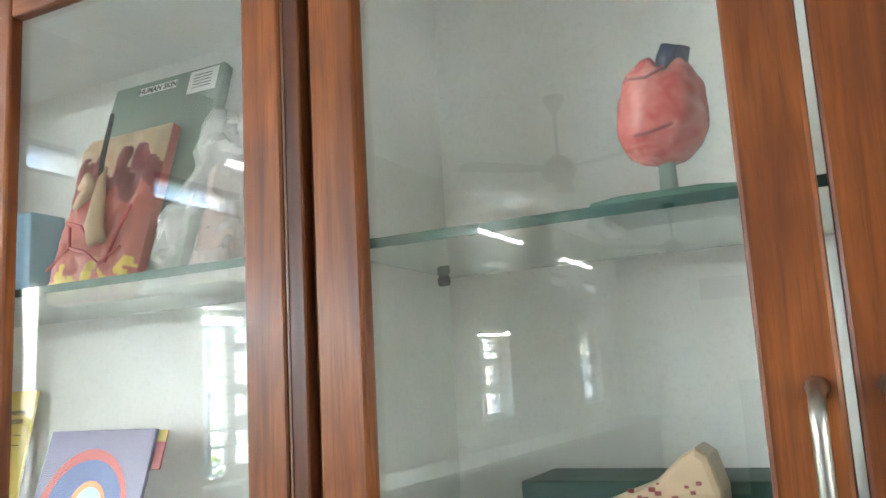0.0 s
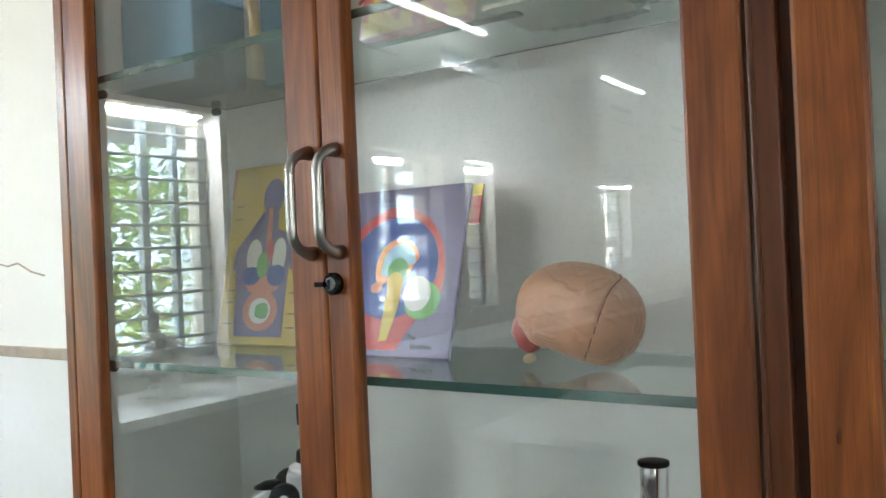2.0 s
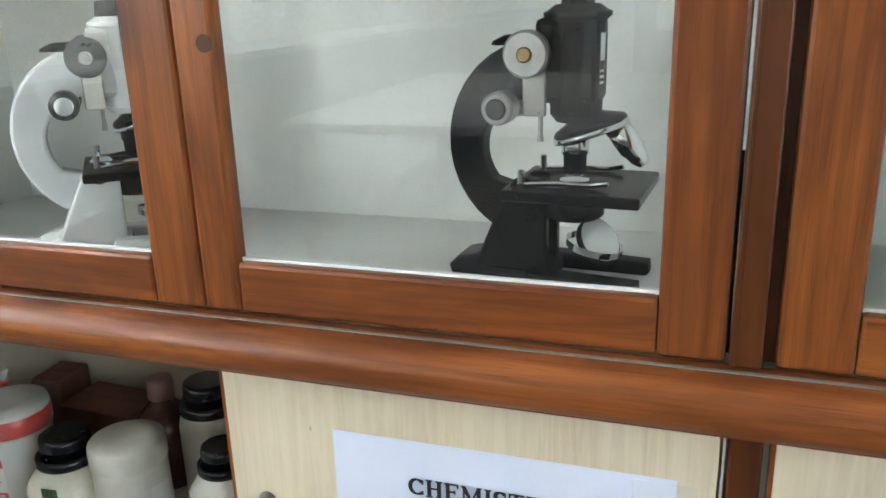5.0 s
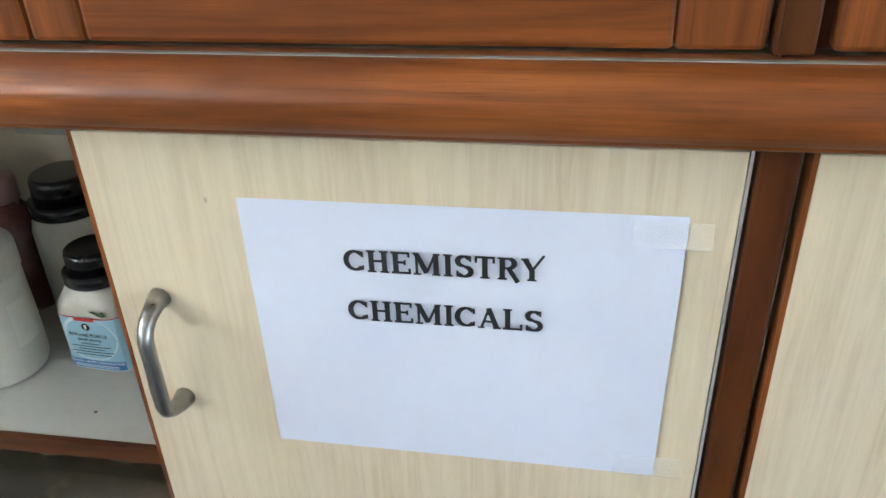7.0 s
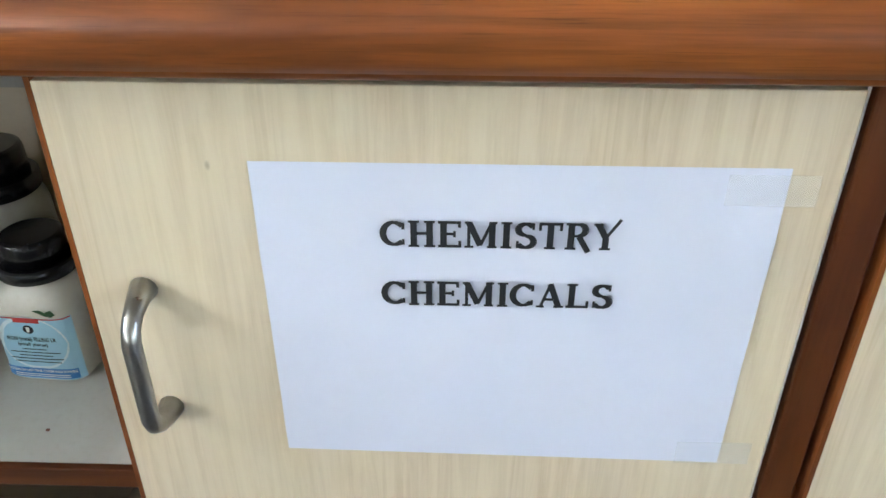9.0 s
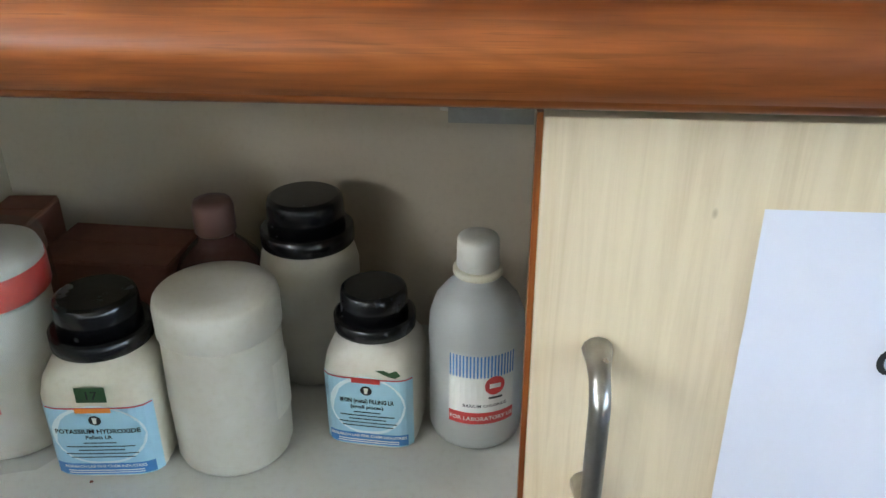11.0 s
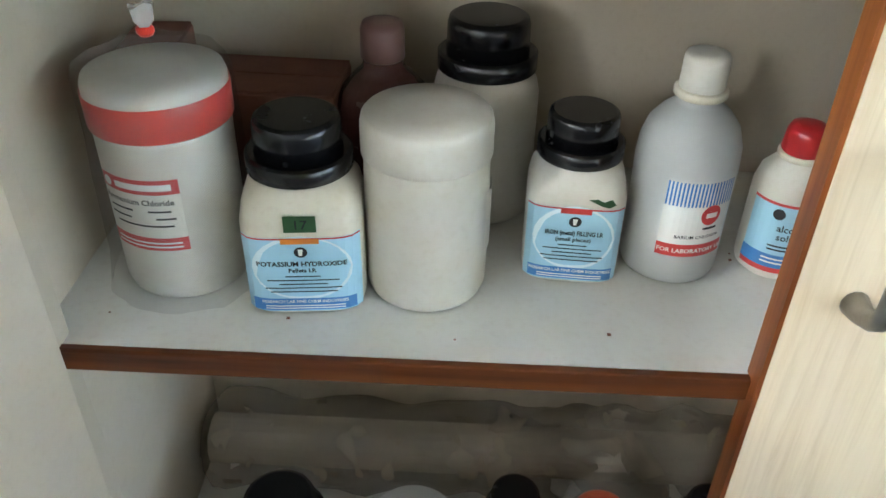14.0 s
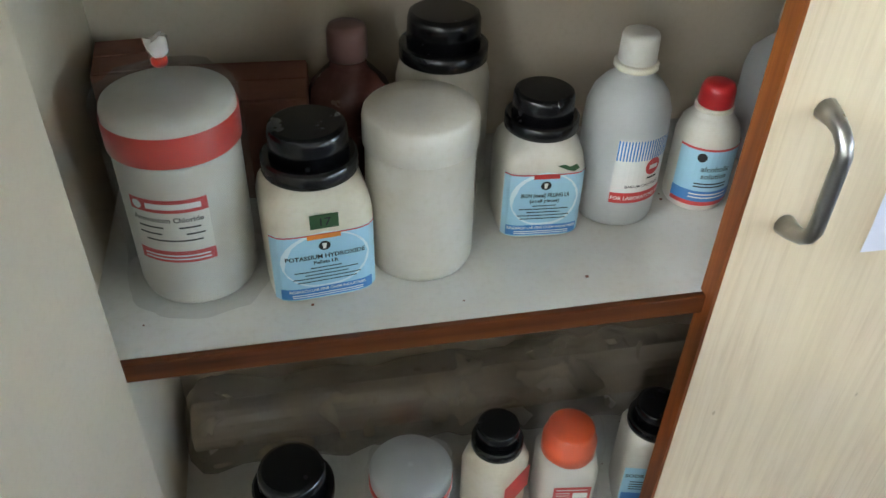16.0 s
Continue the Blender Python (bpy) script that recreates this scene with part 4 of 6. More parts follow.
part("torn_sticker", blob_patch(on_front(-a), [(0.007, 0.0755), (0.013, 0.0765), (0.017, 0.0745), (0.022, 0.077), (0.025, 0.073), (0.021, 0.07), (0.016, 0.071)], 0.0009), GREENI, iron, "torn dark green sticker")

# tall round white canister
can = holder("canister", (-1.112, 0.786, SH), label="plain dusty white round plastic canister with lid", category="canister")
R = 0.042
part("body", loft([(0.0005, R * 0.86, 2), (0.002, R * 0.93, 2), (0.007, R * 0.975, 2), (0.05, R * 0.985, 2), (0.092, R * 0.965, 2), (0.098, R * 0.955, 2), (0.1, R * 0.93, 2)], 56), WHITEP, can, smooth=True)
part("lid", loft([(0.0985, R * 0.97, 2), (0.0995, R * 1.0, 2), (0.118, R * 1.0, 2), (0.1225, R * 0.975, 2), (0.1245, R * 0.93, 2), (0.1248, R * 0.5, 2)], 56), WHITEP, can, "white slip lid", True)
part("side_label", wrapped(on_cylinder(R * 0.98, 1.45), -0.012, 0.014, 0.035, 0.078, 0.0012, 6), CREAMI, can, "curled paper label edge")

# bagged canister
veb = holder("bagged_canister", (-1.280, 0.79, SH), label="white chemical canister tied in a clear plastic bag", category="canister")
R = 0.044
part("body", loft([(0.001, R * 0.84, 2), (0.003, R * 0.92, 2), (0.009, R * 0.965, 2), (0.118, R * 0.97, 2), (0.121, R * 0.95, 2)], 56), WHITEP, veb, smooth=True)
part("lid", loft([(0.121, R * 0.97, 2), (0.122, R, 2), (0.148, R * 0.995, 2), (0.153, R * 0.96, 2), (0.154, R * 0.5, 2)], 56), WHITEP, veb, smooth=True)
part("sealing_band", loft([(0.1225, R * 1.012, 2), (0.1230, R * 1.02, 2), (0.1445, R * 1.02, 2), (0.145, R * 1.012, 2)], 56, cap=False), REDB, veb, "red sealing band", True)
girth = on_cylinder(R * 0.975, -0.2)
pl = lambda u, v, off: girth(u, v + 0.017, off)
part("label", wrapped(pl, -0.026, 0.027, 0.028, 0.081, 0.0008, 14), CREAMI, veb, "red and cream printed label")
part("label_head", wrapped(pl, -0.026, 0.027, 0.0705, 0.081, 0.0012, 14), REDI, veb)
part("label_foot", wrapped(pl, -0.026, 0.027, 0.028, 0.038, 0.0012, 14), REDI, veb)
part("label_badge", blob_patch(pl, [(-0.02 + 0.0035 * math.cos(t * 0.3927), 0.0757 + 0.0035 * math.sin(t * 0.3927)) for t in range(16)], 0.0016), WHITEI, veb)
bars(veb, pl, -0.0135, 0.0225, 0.0735, 0.0045, 0.0016, WHITEI)
part("title", lettering("Ammonium Chloride", 0.0058, pl, -0.001, 0.0628, 0.0014, 0.00014, 0.95), INK, veb)
for k, (u0, u1) in enumerate(((-0.022, -0.004), (-0.022, -0.006), (-0.018, 0.02))):
    bars(veb, pl, u0, u1, 0.0575 - 0.0055 * k, 0.0014, 0.0014, INK)
for k, (u0, u1) in enumerate(((0.006, 0.02), (0.01, 0.022))):
    bars(veb, pl, u0, u1, 0.0575 - 0.0055 * k, 0.0014, 0.0014, INK)
bars(veb, pl, -0.022, 0.023, 0.0335, 0.0012, 0.0016, WHITEI, 2, 0.003)


def bag(parent, r, h, top, seed, mat=WRAP, spread=1.14, knot=True, sq=2.0):
    """A loose clear bag round a jar, gathered to a knot on top."""
    rings = [(0.001, r * spread * 1.08, sq), (0.004, r * spread * 1.05, sq), (0.03, r * spread * 0.97, sq), (h * 0.6, r * 1.07, sq), (h * 0.97, r * 1.07, sq), (h * 1.01, r * 1.02, sq), (h + (top - h) * 0.3, r * 0.72, 2), (h + (top - h) * 0.5, r * 0.42, 2), (h + (top - h) * 0.7, r * 0.22, 2), (top - 0.006, r * 0.07, 2)]
    bm = loft(rings, 48, cap=False)
    for v in bm.verts:
        a = math.atan2(v.co.y, v.co.x)
        k = noise.noise((math.cos(a) * 2.2, math.sin(a) * 2.2, v.co.z * 22 + seed)) * 0.1 + noise.noise((math.cos(a) * 6, math.sin(a) * 6, v.co.z * 14 + seed)) * 0.06
        f = 1 + k * (1.0 if v.co.z < h * 0.9 else 1.6)
        f = max(f, 0.985) if v.co.z < h * 1.02 else f
        v.co.x *= f
        v.co.y *= f
    b = part("bag", bm, mat, parent, "clear crumpled plastic bag", True)
    b.visible_shadow = False
    if knot:
        part("bag_tie", loft([(top - 0.009, r * 0.09, 2), (top - 0.007, r * 0.12, 2), (top - 0.004, r * 0.12, 2), (top - 0.003, r * 0.09, 2)], 14), REDB, parent, "red rubber band", True)
        bm = loft([(top - 0.004, r * 0.09, 2), (top + 0.003, r * 0.15, 2), (top + 0.010, r * 0.17, 2), (top + 0.0105, r * 0.05, 2)], 16)
        for v in bm.verts:
            v.co += Vector((noise.noise(v.co * 150), noise.noise(v.co * 170), noise.noise(v.co * 130))) * 0.004
        part("bag_tuft", bm, film_tuft, parent, smooth=True)


film_tuft = film("gathered_polythene", 0.32)
bag(veb, 0.0446, 0.156, 0.183, 1, film("loose_clear_polythene", 0.2, (0.34, 0.34, 0.33)))

# milky squeeze bottle
mcc = holder("chemical_bottle", (-0.9385, 0.822, SH), rz=0, label="milky plastic chemical bottle with white screw cap", category="bottle")
R = 0.0345
part("body", loft([(0.0005, R * 0.85, 2), (0.003, R * 0.95, 2), (0.008, R * 0.99, 2), (0.06, R * 0.99, 2), (0.063, R * 0.985, 2), (0.085, R * 1.0, 2), (0.1, R * 0.97, 2), (0.112, R * 0.86, 2), (0.121, R * 0.66, 2), (0.127, R * 0.45, 2), (0.13, R * 0.4, 2), (0.136, R * 0.4, 2)], 48), MILKY, mcc, smooth=True)
part("contents", loft([(0.0025, R * 0.9, 2), (0.01, R * 0.95, 2), (0.064, R * 0.955, 2)], 40), WHITEP, mcc, "pale powder showing through", True)
part("collar", loft([(0.132, R * 0.47, 2), (0.133, R * 0.5, 2), (0.1365, R * 0.5, 2), (0.1375, R * 0.47, 2)], 32), CREAMP, mcc, smooth=True)
part("cap", loft([(0.1375, R * 0.4, 2), (0.1385, R * 0.43, 2), (0.158, R * 0.415, 2), (0.1605, R * 0.38, 2), (0.161, R * 0.2, 2)], 32), WHITEP, mcc, "white ribbed cap", True)
pl = on_cylinder(R, 0.12)
part("label", wrapped(pl, -0.022, 0.026, 0.0275, 0.086, 0.0005, 12), WHITEI, mcc, "white, blue and red printed label")
for k in range(20):
    bars(mcc, pl, -0.0215 + 0.0024 * k, -0.0203 + 0.0024 * k, 0.0675, 0.018, 0.0009, DBLUE)
part("label_foot", wrapped(pl, -0.022, 0.026, 0.0275, 0.0375, 0.0009, 12), REDI, mcc)
part("foot_text", lettering("FOR LABORATORY USE", 0.0046, pl, 0.003, 0.031, 0.0013, 0.0001), WHITEI, mcc)
part("label_badge", blob_patch(pl, [(0.0105 + 0.0072 * math.cos(t * 0.3142), 0.0605 + 0.0078 * math.sin(t * 0.3142)) for t in range(20)], 0.0011), REDI, mcc, "round red badge")
bars(mcc, pl, 0.0065, 0.0145, 0.0587, 0.0038, 0.0015, WHITEI)
bars(mcc, pl, 0.006, 0.016, 0.0495, 0.0018, 0.0013, INK)
part("title", lettering("BARIUM CHLORIDE", 0.0036, pl, 0.004, 0.0425, 0.0012, 0.00004), INK, mcc)

# small bottle with a red cap
red = holder("small_bottle", (-0.862, 0.824, SH), rz=8, label="small white solution bottle with red cap", category="bottle")
R = 0.0265
part("body", loft([(0.0005, R * 0.85, 2), (0.003, R * 0.96, 2), (0.008, R, 2), (0.062, R, 2), (0.072, R * 0.9, 2), (0.079, R * 0.66, 2), (0.082, R * 0.52, 2), (0.087, R * 0.5, 2)], 44), WHITEP, red, smooth=True)
part("collar", loft([(0.083, R * 0.56, 2), (0.0835, R * 0.6, 2), (0.0865, R * 0.6, 2), (0.087, R * 0.56, 2)], 30), CREAMP, red, smooth=True)
part("cap", loft([(0.087, R * 0.52, 2), (0.088, R * 0.55, 2), (0.1, R * 0.52, 2), (0.1045, R * 0.45, 2), (0.106, R * 0.25, 2)], 30), REDP, red, "red screw cap", True)
pl = on_cylinder(R, -0.2)
part("label", wrapped(pl, -0.032, 0.032, 0.012, 0.06, 0.0005, 16), LBLUE, red, "pale blue printed label")
part("label_edge", wrapped(pl, -0.032, 0.032, 0.0585, 0.0605, 0.0009, 16), REDI, red)
part("label_edge", wrapped(pl, -0.032, 0.032, 0.008, 0.012, 0.0005, 16), REDI, red)
part("label_badge", blob_patch(pl, [(-0.012 + 0.004 * math.cos(t * 0.3927), 0.0525 + 0.004 * math.sin(t * 0.3927)) for t in range(16)], 0.0010), INK, red)
part("title", lettering("alcoholic", 0.0068, pl, 0.001, 0.0405, 0.0012, 0.00012), INK, red)
part("title", lettering("solution", 0.0068, pl, 0.001, 0.034, 0.0012, 0.00012), INK, red)
part("label_foot", wrapped(pl, -0.032, 0.032, 0.012, 0.022, 0.0009, 16), DBLUE, red)
bars(red, pl, -0.014, 0.014, 0.0285, 0.0012, 0.0012, INK, 2, 0.0028)
bars(red, pl, -0.016, 0.016, 0.0185, 0.0012, 0.0013, WHITEI, 2, 0.003)

# back row
amb = holder("amber_bottle", (-1.152, 0.9, SH), label="dusty amber glass bottle with mauve cap", category="bottle")
R = 0.036
part("body", loft([(0.001, R * 0.9, 2), (0.006, R, 2), (0.088, R, 2), (0.1, R * 0.88, 2), (0.112, R * 0.6, 2), (0.118, R * 0.43, 2), (0.126, R * 0.4, 2)], 44), AMBER, amb, smooth=True)
part("cap", loft([(0.124, R * 0.42, 2), (0.126, R * 0.46, 2), (0.148, R * 0.45, 2), (0.153, R * 0.4, 2), (0.154, R * 0.2, 2)], 32), PINKCAP, amb, "mauve cap", True)
big = holder("large_jar", (-1.075, 0.892, SH), label="tall white chemical jar with black lid", category="jar")
part("body", loft([(0.001, 0.035, 2), (0.006, 0.039, 2), (0.11, 0.039, 2), (0.12, 0.037, 2), (0.128, 0.031, 2), (0.134, 0.028, 2)], 48), WHITEP, big, smooth=True)
screw_lid(big, 0.13, 0.031, 0.042, BLACKP)
side = holder("spare_bottle", (-0.765, 0.885, SH), label="milky plastic bottle half hidden behind the door", category="bottle")
part("body", loft([(0.001, 0.03, 2), (0.006, 0.034, 2), (0.085, 0.034, 2), (0.1, 0.031, 2), (0.112, 0.02, 2), (0.118, 0.013, 2), (0.128, 0.013, 2)], 40), MILKY, side, smooth=True)
part("cap", loft([(0.126, 0.014, 2), (0.128, 0.016, 2), (0.148, 0.015, 2), (0.15, 0.012, 2)], 28), WHITEP, side, smooth=True)
for thing, squash in ((koh, 0.95), (iron, 0.95), (can, 1.05), (veb, 0.98), (mcc, 0.99), (red, 1.06), (amb, 0.94), (big, 0.9)):
    thing.scale = (1, 1, squash)


def carton(x, y, w, d, h, rz, label):
    m = pose(x, y, SH, 0, 0, rz)
    c = holder("brown_carton", (0, 0, 0), label=label, category="carton")
    part("body", moved(block(-w, w, -d, d, 0.0005, h, 0.002), m), BROWNBOX, c)
    for y0, y1 in ((-d + 0.001, -0.0006), (0.0006, d - 0.001)):
        part("flap", moved(block(-w + 0.001, w - 0.001, y0, y1, h + 0.0002, h + 0.0016, 0.0005), m), BROWNBOX, c)


carton(-1.243, 0.915, 0.058, 0.035, 0.093, -3, "red brown cardboard carton at the back")
carton(-1.328, 0.918, 0.022, 0.03, 0.12, 4, "narrow dark brown cardboard carton in the corner")


def crumbs():
    """Scattered specks of dirt on the shelf and on the cabinet floor."""
    rnd = random.Random(11)
    bm = bmesh.new()
    for k in range(46):
        z = SH if k % 2 else LOW
        x, y, s = rnd.uniform(-1.33, -0.6), rnd.uniform(0.707, 0.76) if k % 3 else rnd.uniform(0.76, 0.93), rnd.uniform(0.0005, 0.0014)
        block(x - s, x + s * 1.3, y - s, y + s * 0.8, z + 0.0001, z + 0.0001 + s, bm=bm)
    tagged(part("dirt_specks", bm, BROWNBOX), "small brown specks of dirt on the shelves", "dirt", kind="stuff")


crumbs()

# ---- the bottom of the base cabinet ----
tan = holder("ochre_jar", (-1.235, 0.764, LOW), rz=12, label="square jar of ochre powder with black lid", category="jar")
part("body", loft([(0.0005, 0.03, 4), (0.006, 0.034, 5), (0.085, 0.034, 5), (0.095, 0.032, 3), (0.1, 0.029, 2)], 44), TANJAR, tan, smooth=True)
screw_lid(tan, 0.1, 0.033, 0.036, BLACKP)
tub = holder("sealed_tub", (-1.122, 0.77, LOW), label="white lidded tub with red band in a plastic bag", category="tub")
part("body", loft([(0.0005, 0.034, 2), (0.004, 0.038, 2), (0.082, 0.0395, 2)], 48), MILKY, tub, smooth=True)
part("sealing_band", loft([(0.0795, 0.0405, 2), (0.08, 0.0415, 2), (0.0885, 0.0415, 2), (0.089, 0.0405, 2)], 48, cap=False), REDB, tub, "red sealing band", True)
part("lid", loft([(0.082, 0.04, 2), (0.1, 0.0408, 2), (0.104, 0.038, 2), (0.1045, 0.02, 2)], 48), MILKY, tub, smooth=True)
bag(tub, 0.04, 0.105, 0.112, 5, THINWRAP, 1.15, False)
b3 = holder("reagent_jar", (-1.035, 0.774, LOW), rz=38, label="square cream reagent jar with worn black lid", category="jar")
part("body", loft([(0.0005, 0.024, 4), (0.006, 0.0275, 5), (0.095, 0.0275, 5), (0.108, 0.0255, 3), (0.113, 0.022, 2), (0.115, 0.021, 2)], 44), CREAMP, b3, smooth=True)
screw_lid(b3, 0.115, 0.022, 0.03, BLACKP)
part("label", wrapped(on_front(-0.0278), -0.02, 0.022, 0.05, 0.085, 0.0004, 2), REDI, b3, "red printed label")
ora = holder("orange_capped_jar", (-0.962, 0.767, LOW), rz=-8, label="white jar with orange cap in a plastic bag", category="jar")
part("body", loft([(0.0005, 0.025, 4), (0.006, 0.0295, 5), (0.088, 0.0295, 5), (0.1, 0.0275, 3), (0.104, 0.024, 2)], 44), WHITEP, ora, smooth=True)
part("lid", loft([(0.1, 0.0265, 2), (0.101, 0.0275, 2), (0.118, 0.0272, 2), (0.12, 0.024, 2), (0.132, 0.0235, 2), (0.1345, 0.021, 2)], 40), ORANGEP, ora, "orange screw cap", True)
part("label", wrapped(on_front(-0.0295), -0.016, 0.022, 0.045, 0.075, 0.0005, 2), REDI, ora, "red printed label")
part("label_box", wrapped(on_front(-0.0295), 0.004, 0.019, 0.057, 0.066, 0.0009, 2), WHITEI, ora)
bars(ora, on_front(-0.0295), -0.013, 0.018, 0.07, 0.0012, 0.0009, WHITEI)
bars(ora, on_front(-0.0295), -0.013, 0.001, 0.065, 0.001, 0.0009, WHITEI, 4, 0.004)
bag(ora, 0.031, 0.133, 0.15, 9, film("very_thin_polythene", 0.06), 1.25, False, 3.0)
b5 = holder("reagent_jar", (-0.868, 0.773, LOW), rz=-14, label="square white reagent jar with black lid and blue label", category="jar")
part("body", loft([(0.0005, 0.026, 4), (0.006, 0.03, 5), (0.095, 0.03, 5), (0.108, 0.028, 3), (0.114, 0.023, 2)], 44), WHITEP, b5, smooth=True)
screw_lid(b5, 0.113, 0.0245, 0.03, BLACKP)
part("label", wrapped(on_front(-0.0302), -0.028, 0.028, 0.02, 0.075, 0.0004, 2), LBLUE, b5, "pale blue printed label")
part("title", lettering("SODIUM", 0.0075, on_front(-0.0302), -0.012, 0.06, 0.0009, 0.0002), INK, b5)
part("label_foot", wrapped(on_front(-0.0302), -0.026, 0.026, 0.022, 0.034, 0.0008, 2), DBLUE, b5)
bars(b5, on_front(-0.0302), -0.02, 0.015, 0.052, 0.0014, 0.0009, INK, 4, 0.004)


def wrap_roll():
    bm = bmesh.new()
    n, m = 60, 22
    rows = []
    for i in range(n + 1):
        t = i / n
        x = -1.345 + 0.84 * t
        rr = 0.046 * (1 + 0.2 * noise.noise((x * 9, 1, 2)) + 0.1 * noise.noise((x * 30, 4, 2))) * (0.75 if i in (0, n) else 1)
        row = []
        for k in range(m):
            a = 2 * math.pi * k / m
            f = rr * (1 + 0.22 * noise.noise((x * 22, math.cos(a) * 2, math.sin(a) * 2)))
            row.append(bm.verts.new((x, 0.9 + f * math.cos(a) * 1.05, LOW + 0.05 + f * math.sin(a))))
        rows.append(row)
    for r0, r1 in zip(rows, rows[1:]):
        for k in range(m):
            bm.faces.new((r0[k], r0[(k + 1) % m], r1[(k + 1) % m], r1[k]))
    bm.faces.new(rows[0][::-1])
    bm.faces.new(rows[-1])
    w = holder("wrapped_roll", (0, 0, 0), label="long rolled chart in dusty bubble wrap", category="roll")
    part("roll", sweep([(-1.34, 0.9, LOW + 0.05), (-0.9, 0.9, LOW + 0.05), (-0.51, 0.9, LOW + 0.05)], 0.026, 20), surface("brown_paper", (0.24, 0.19, 0.135), 0.8, 20, 0.2), w)
    part("wrap", bm, GREYWRAP, w, "grey crumpled bubble wrap", True)


wrap_roll()


# ---- models and instruments behind the glass ----
FL = Z0 + 0.011


def microscope(x, y, rz, body, base_mat, tube_mat, knob_mat, label, eyepiece, dz=0.0):
    """A student microscope in profile: the arm at -x, the stage at +x; x is measured from the tube's axis."""
    m = holder("microscope", (x, y, FL), rz=rz, label=label, category="microscope")
    # horseshoe foot
    bm = extrude_outline([(-0.106, 0), (-0.014, 0), (-0.012, 0.004), (-0.014, 0.014), (-0.05, 0.018), (-0.082, 0.02), (-0.1, 0.016), (-0.108, 0.008)], -0.02, 0.02, 0.003)
    part("foot", bm, base_mat, m, "heavy horseshoe foot")
    bm = extrude_outline([(-0.04, 0.0), (0.058, 0.0), (0.061, 0.003), (0.06, 0.012), (-0.03, 0.015)], -0.04, -0.02, 0.003)
    extrude_outline([(-0.04, 0.0), (0.058, 0.0), (0.061, 0.003), (0.06, 0.012), (-0.03, 0.015)], 0.02, 0.04, 0.003, bm)
    part("foot_prong", bm, base_mat, m)
    # pillar
    for s in (-1, 1):
        part("pillar", extrude_outline([(-0.088, 0.01), (-0.018, 0.01), (-0.018, 0.082), (-0.026, 0.09), (-0.04, 0.09), (-0.05, 0.082), (-0.066, 0.05), (-0.078, 0.022)], s * 0.018 - 0.006, s * 0.018 + 0.006, 0.002), base_mat, m)
    # curved arm
    outer, inner = [], []
    for k in range(17):
        t = radians(68 + (238 - 68) * k / 16)
        outer.append((-0.030 + 0.078 * math.cos(t), 0.118 + 0.084 * math.sin(t)))
        inner.append((-0.030 + 0.048 * math.cos(t), 0.112 + 0.044 * math.sin(t)))
    arm = [(-0.018, 0.200)] + outer[1:] + [(-0.05, 0.045), (-0.024, 0.05), (-0.02, 0.072)] + inner[::-1][2:] + [(-0.014, 0.158)]
    part("arm", extrude_outline(arm, -0.0115, 0.0115, 0.003), body, m, "curved cast arm")
    # head and tube
    part("body_block", block(-0.03, 0.021, -0.02, 0.02, 0.152, 0.218, 0.005), body, m)
    part("head", loft([(0.136, 0.016, 2), (0.142, 0.021, 2), (0.215, 0.0225, 2), (0.219, 0.027, 2), (0.222, 0.027, 2), (0.2235, 0.0235, 2), (0.228, 0.0175, 2), (0.2285, 0.01, 2)], 32), body, m, smooth=False)
    part("logo_ring", wrapped(on_cylinder(0.0227, 1.15), -0.005, 0.006, 0.185, 0.206, 0.0006, 6), WHITEI if body is BLACKM else INK, m, "white printed maker's mark")
    bars(m, on_cylinder(0.0227, 1.15), -0.004, 0.004, 0.176, 0.0022, 0.0009, WHITEI if body is BLACKM else INK, 3, 0.0045)
    part("tube", loft([(0.226, 0.0132, 2), (0.272, 0.0132, 2), (0.2735, 0.0125, 2)], 32), tube_mat, m, "bright drawtube", True)
    if eyepiece:
        part("collar", loft([(0.2265, 0.0165, 2), (0.2275, 0.0185, 2), (0.24, 0.0175, 2), (0.242, 0.0155, 2)], 30), BLACKP, m, smooth=True)
        part("eyepiece", loft([(0.2735, 0.0145, 2), (0.275, 0.0155, 2), (0.298, 0.0155, 2), (0.3, 0.013, 2), (0.3005, 0.008, 2)], 30), BLACKP, m, "black eyepiece", True)
    else:
        part("tube_cap", loft([(0.272, 0.0138, 2), (0.2725, 0.0148, 2), (0.276, 0.0148, 2), (0.2765, 0.012, 2)], 30), BLACKM, m, smooth=True)
    # focus rack and knobs
    part("rack_plate", block(-0.0385, -0.0195, -0.024, -0.0185, 0.142, 0.195, 0.0015), STEEL, m, "grey rack plate")
    part("rack_tip", sweep([(-0.024, -0.021, 0.142), (-0.024, -0.021, 0.13), (-0.024, -0.021, 0.122)], [0.002, 0.002, 0.003], 8), STEEL, m)
    for s in (-1, 1):
        k = part("focus_knob", disc_x(-0.031, s * 0.036, 0.192, 0.0185, 0.012, 32, 0.002), knob_mat, m, "large focus knob")
        part("knob_screw", disc_x(-0.031, s * 0.0435, 0.192, 0.006, 0.004, 18, 0.001), BRASS if body is BLACKM else WHITEM, k)
        k = part("fine_knob", disc_x(-0.056, s * 0.026, 0.149, 0.0135, 0.022, 28, 0.002), STEEL if body is BLACKM else BLACKP, m, "fine focus knob")
        part("knob_end", disc_x(-0.056, s * 0.0385, 0.149, 0.0085, 0.003, 24, 0.001), BLACKM if body is BLACKM else WHITEM, k)
    part("tilt_knob", disc_x(-0.036, -0.028, 0.083, 0.011, 0.012, 20, 0.002), base_mat if body is BLACKM else BLACKP, m)
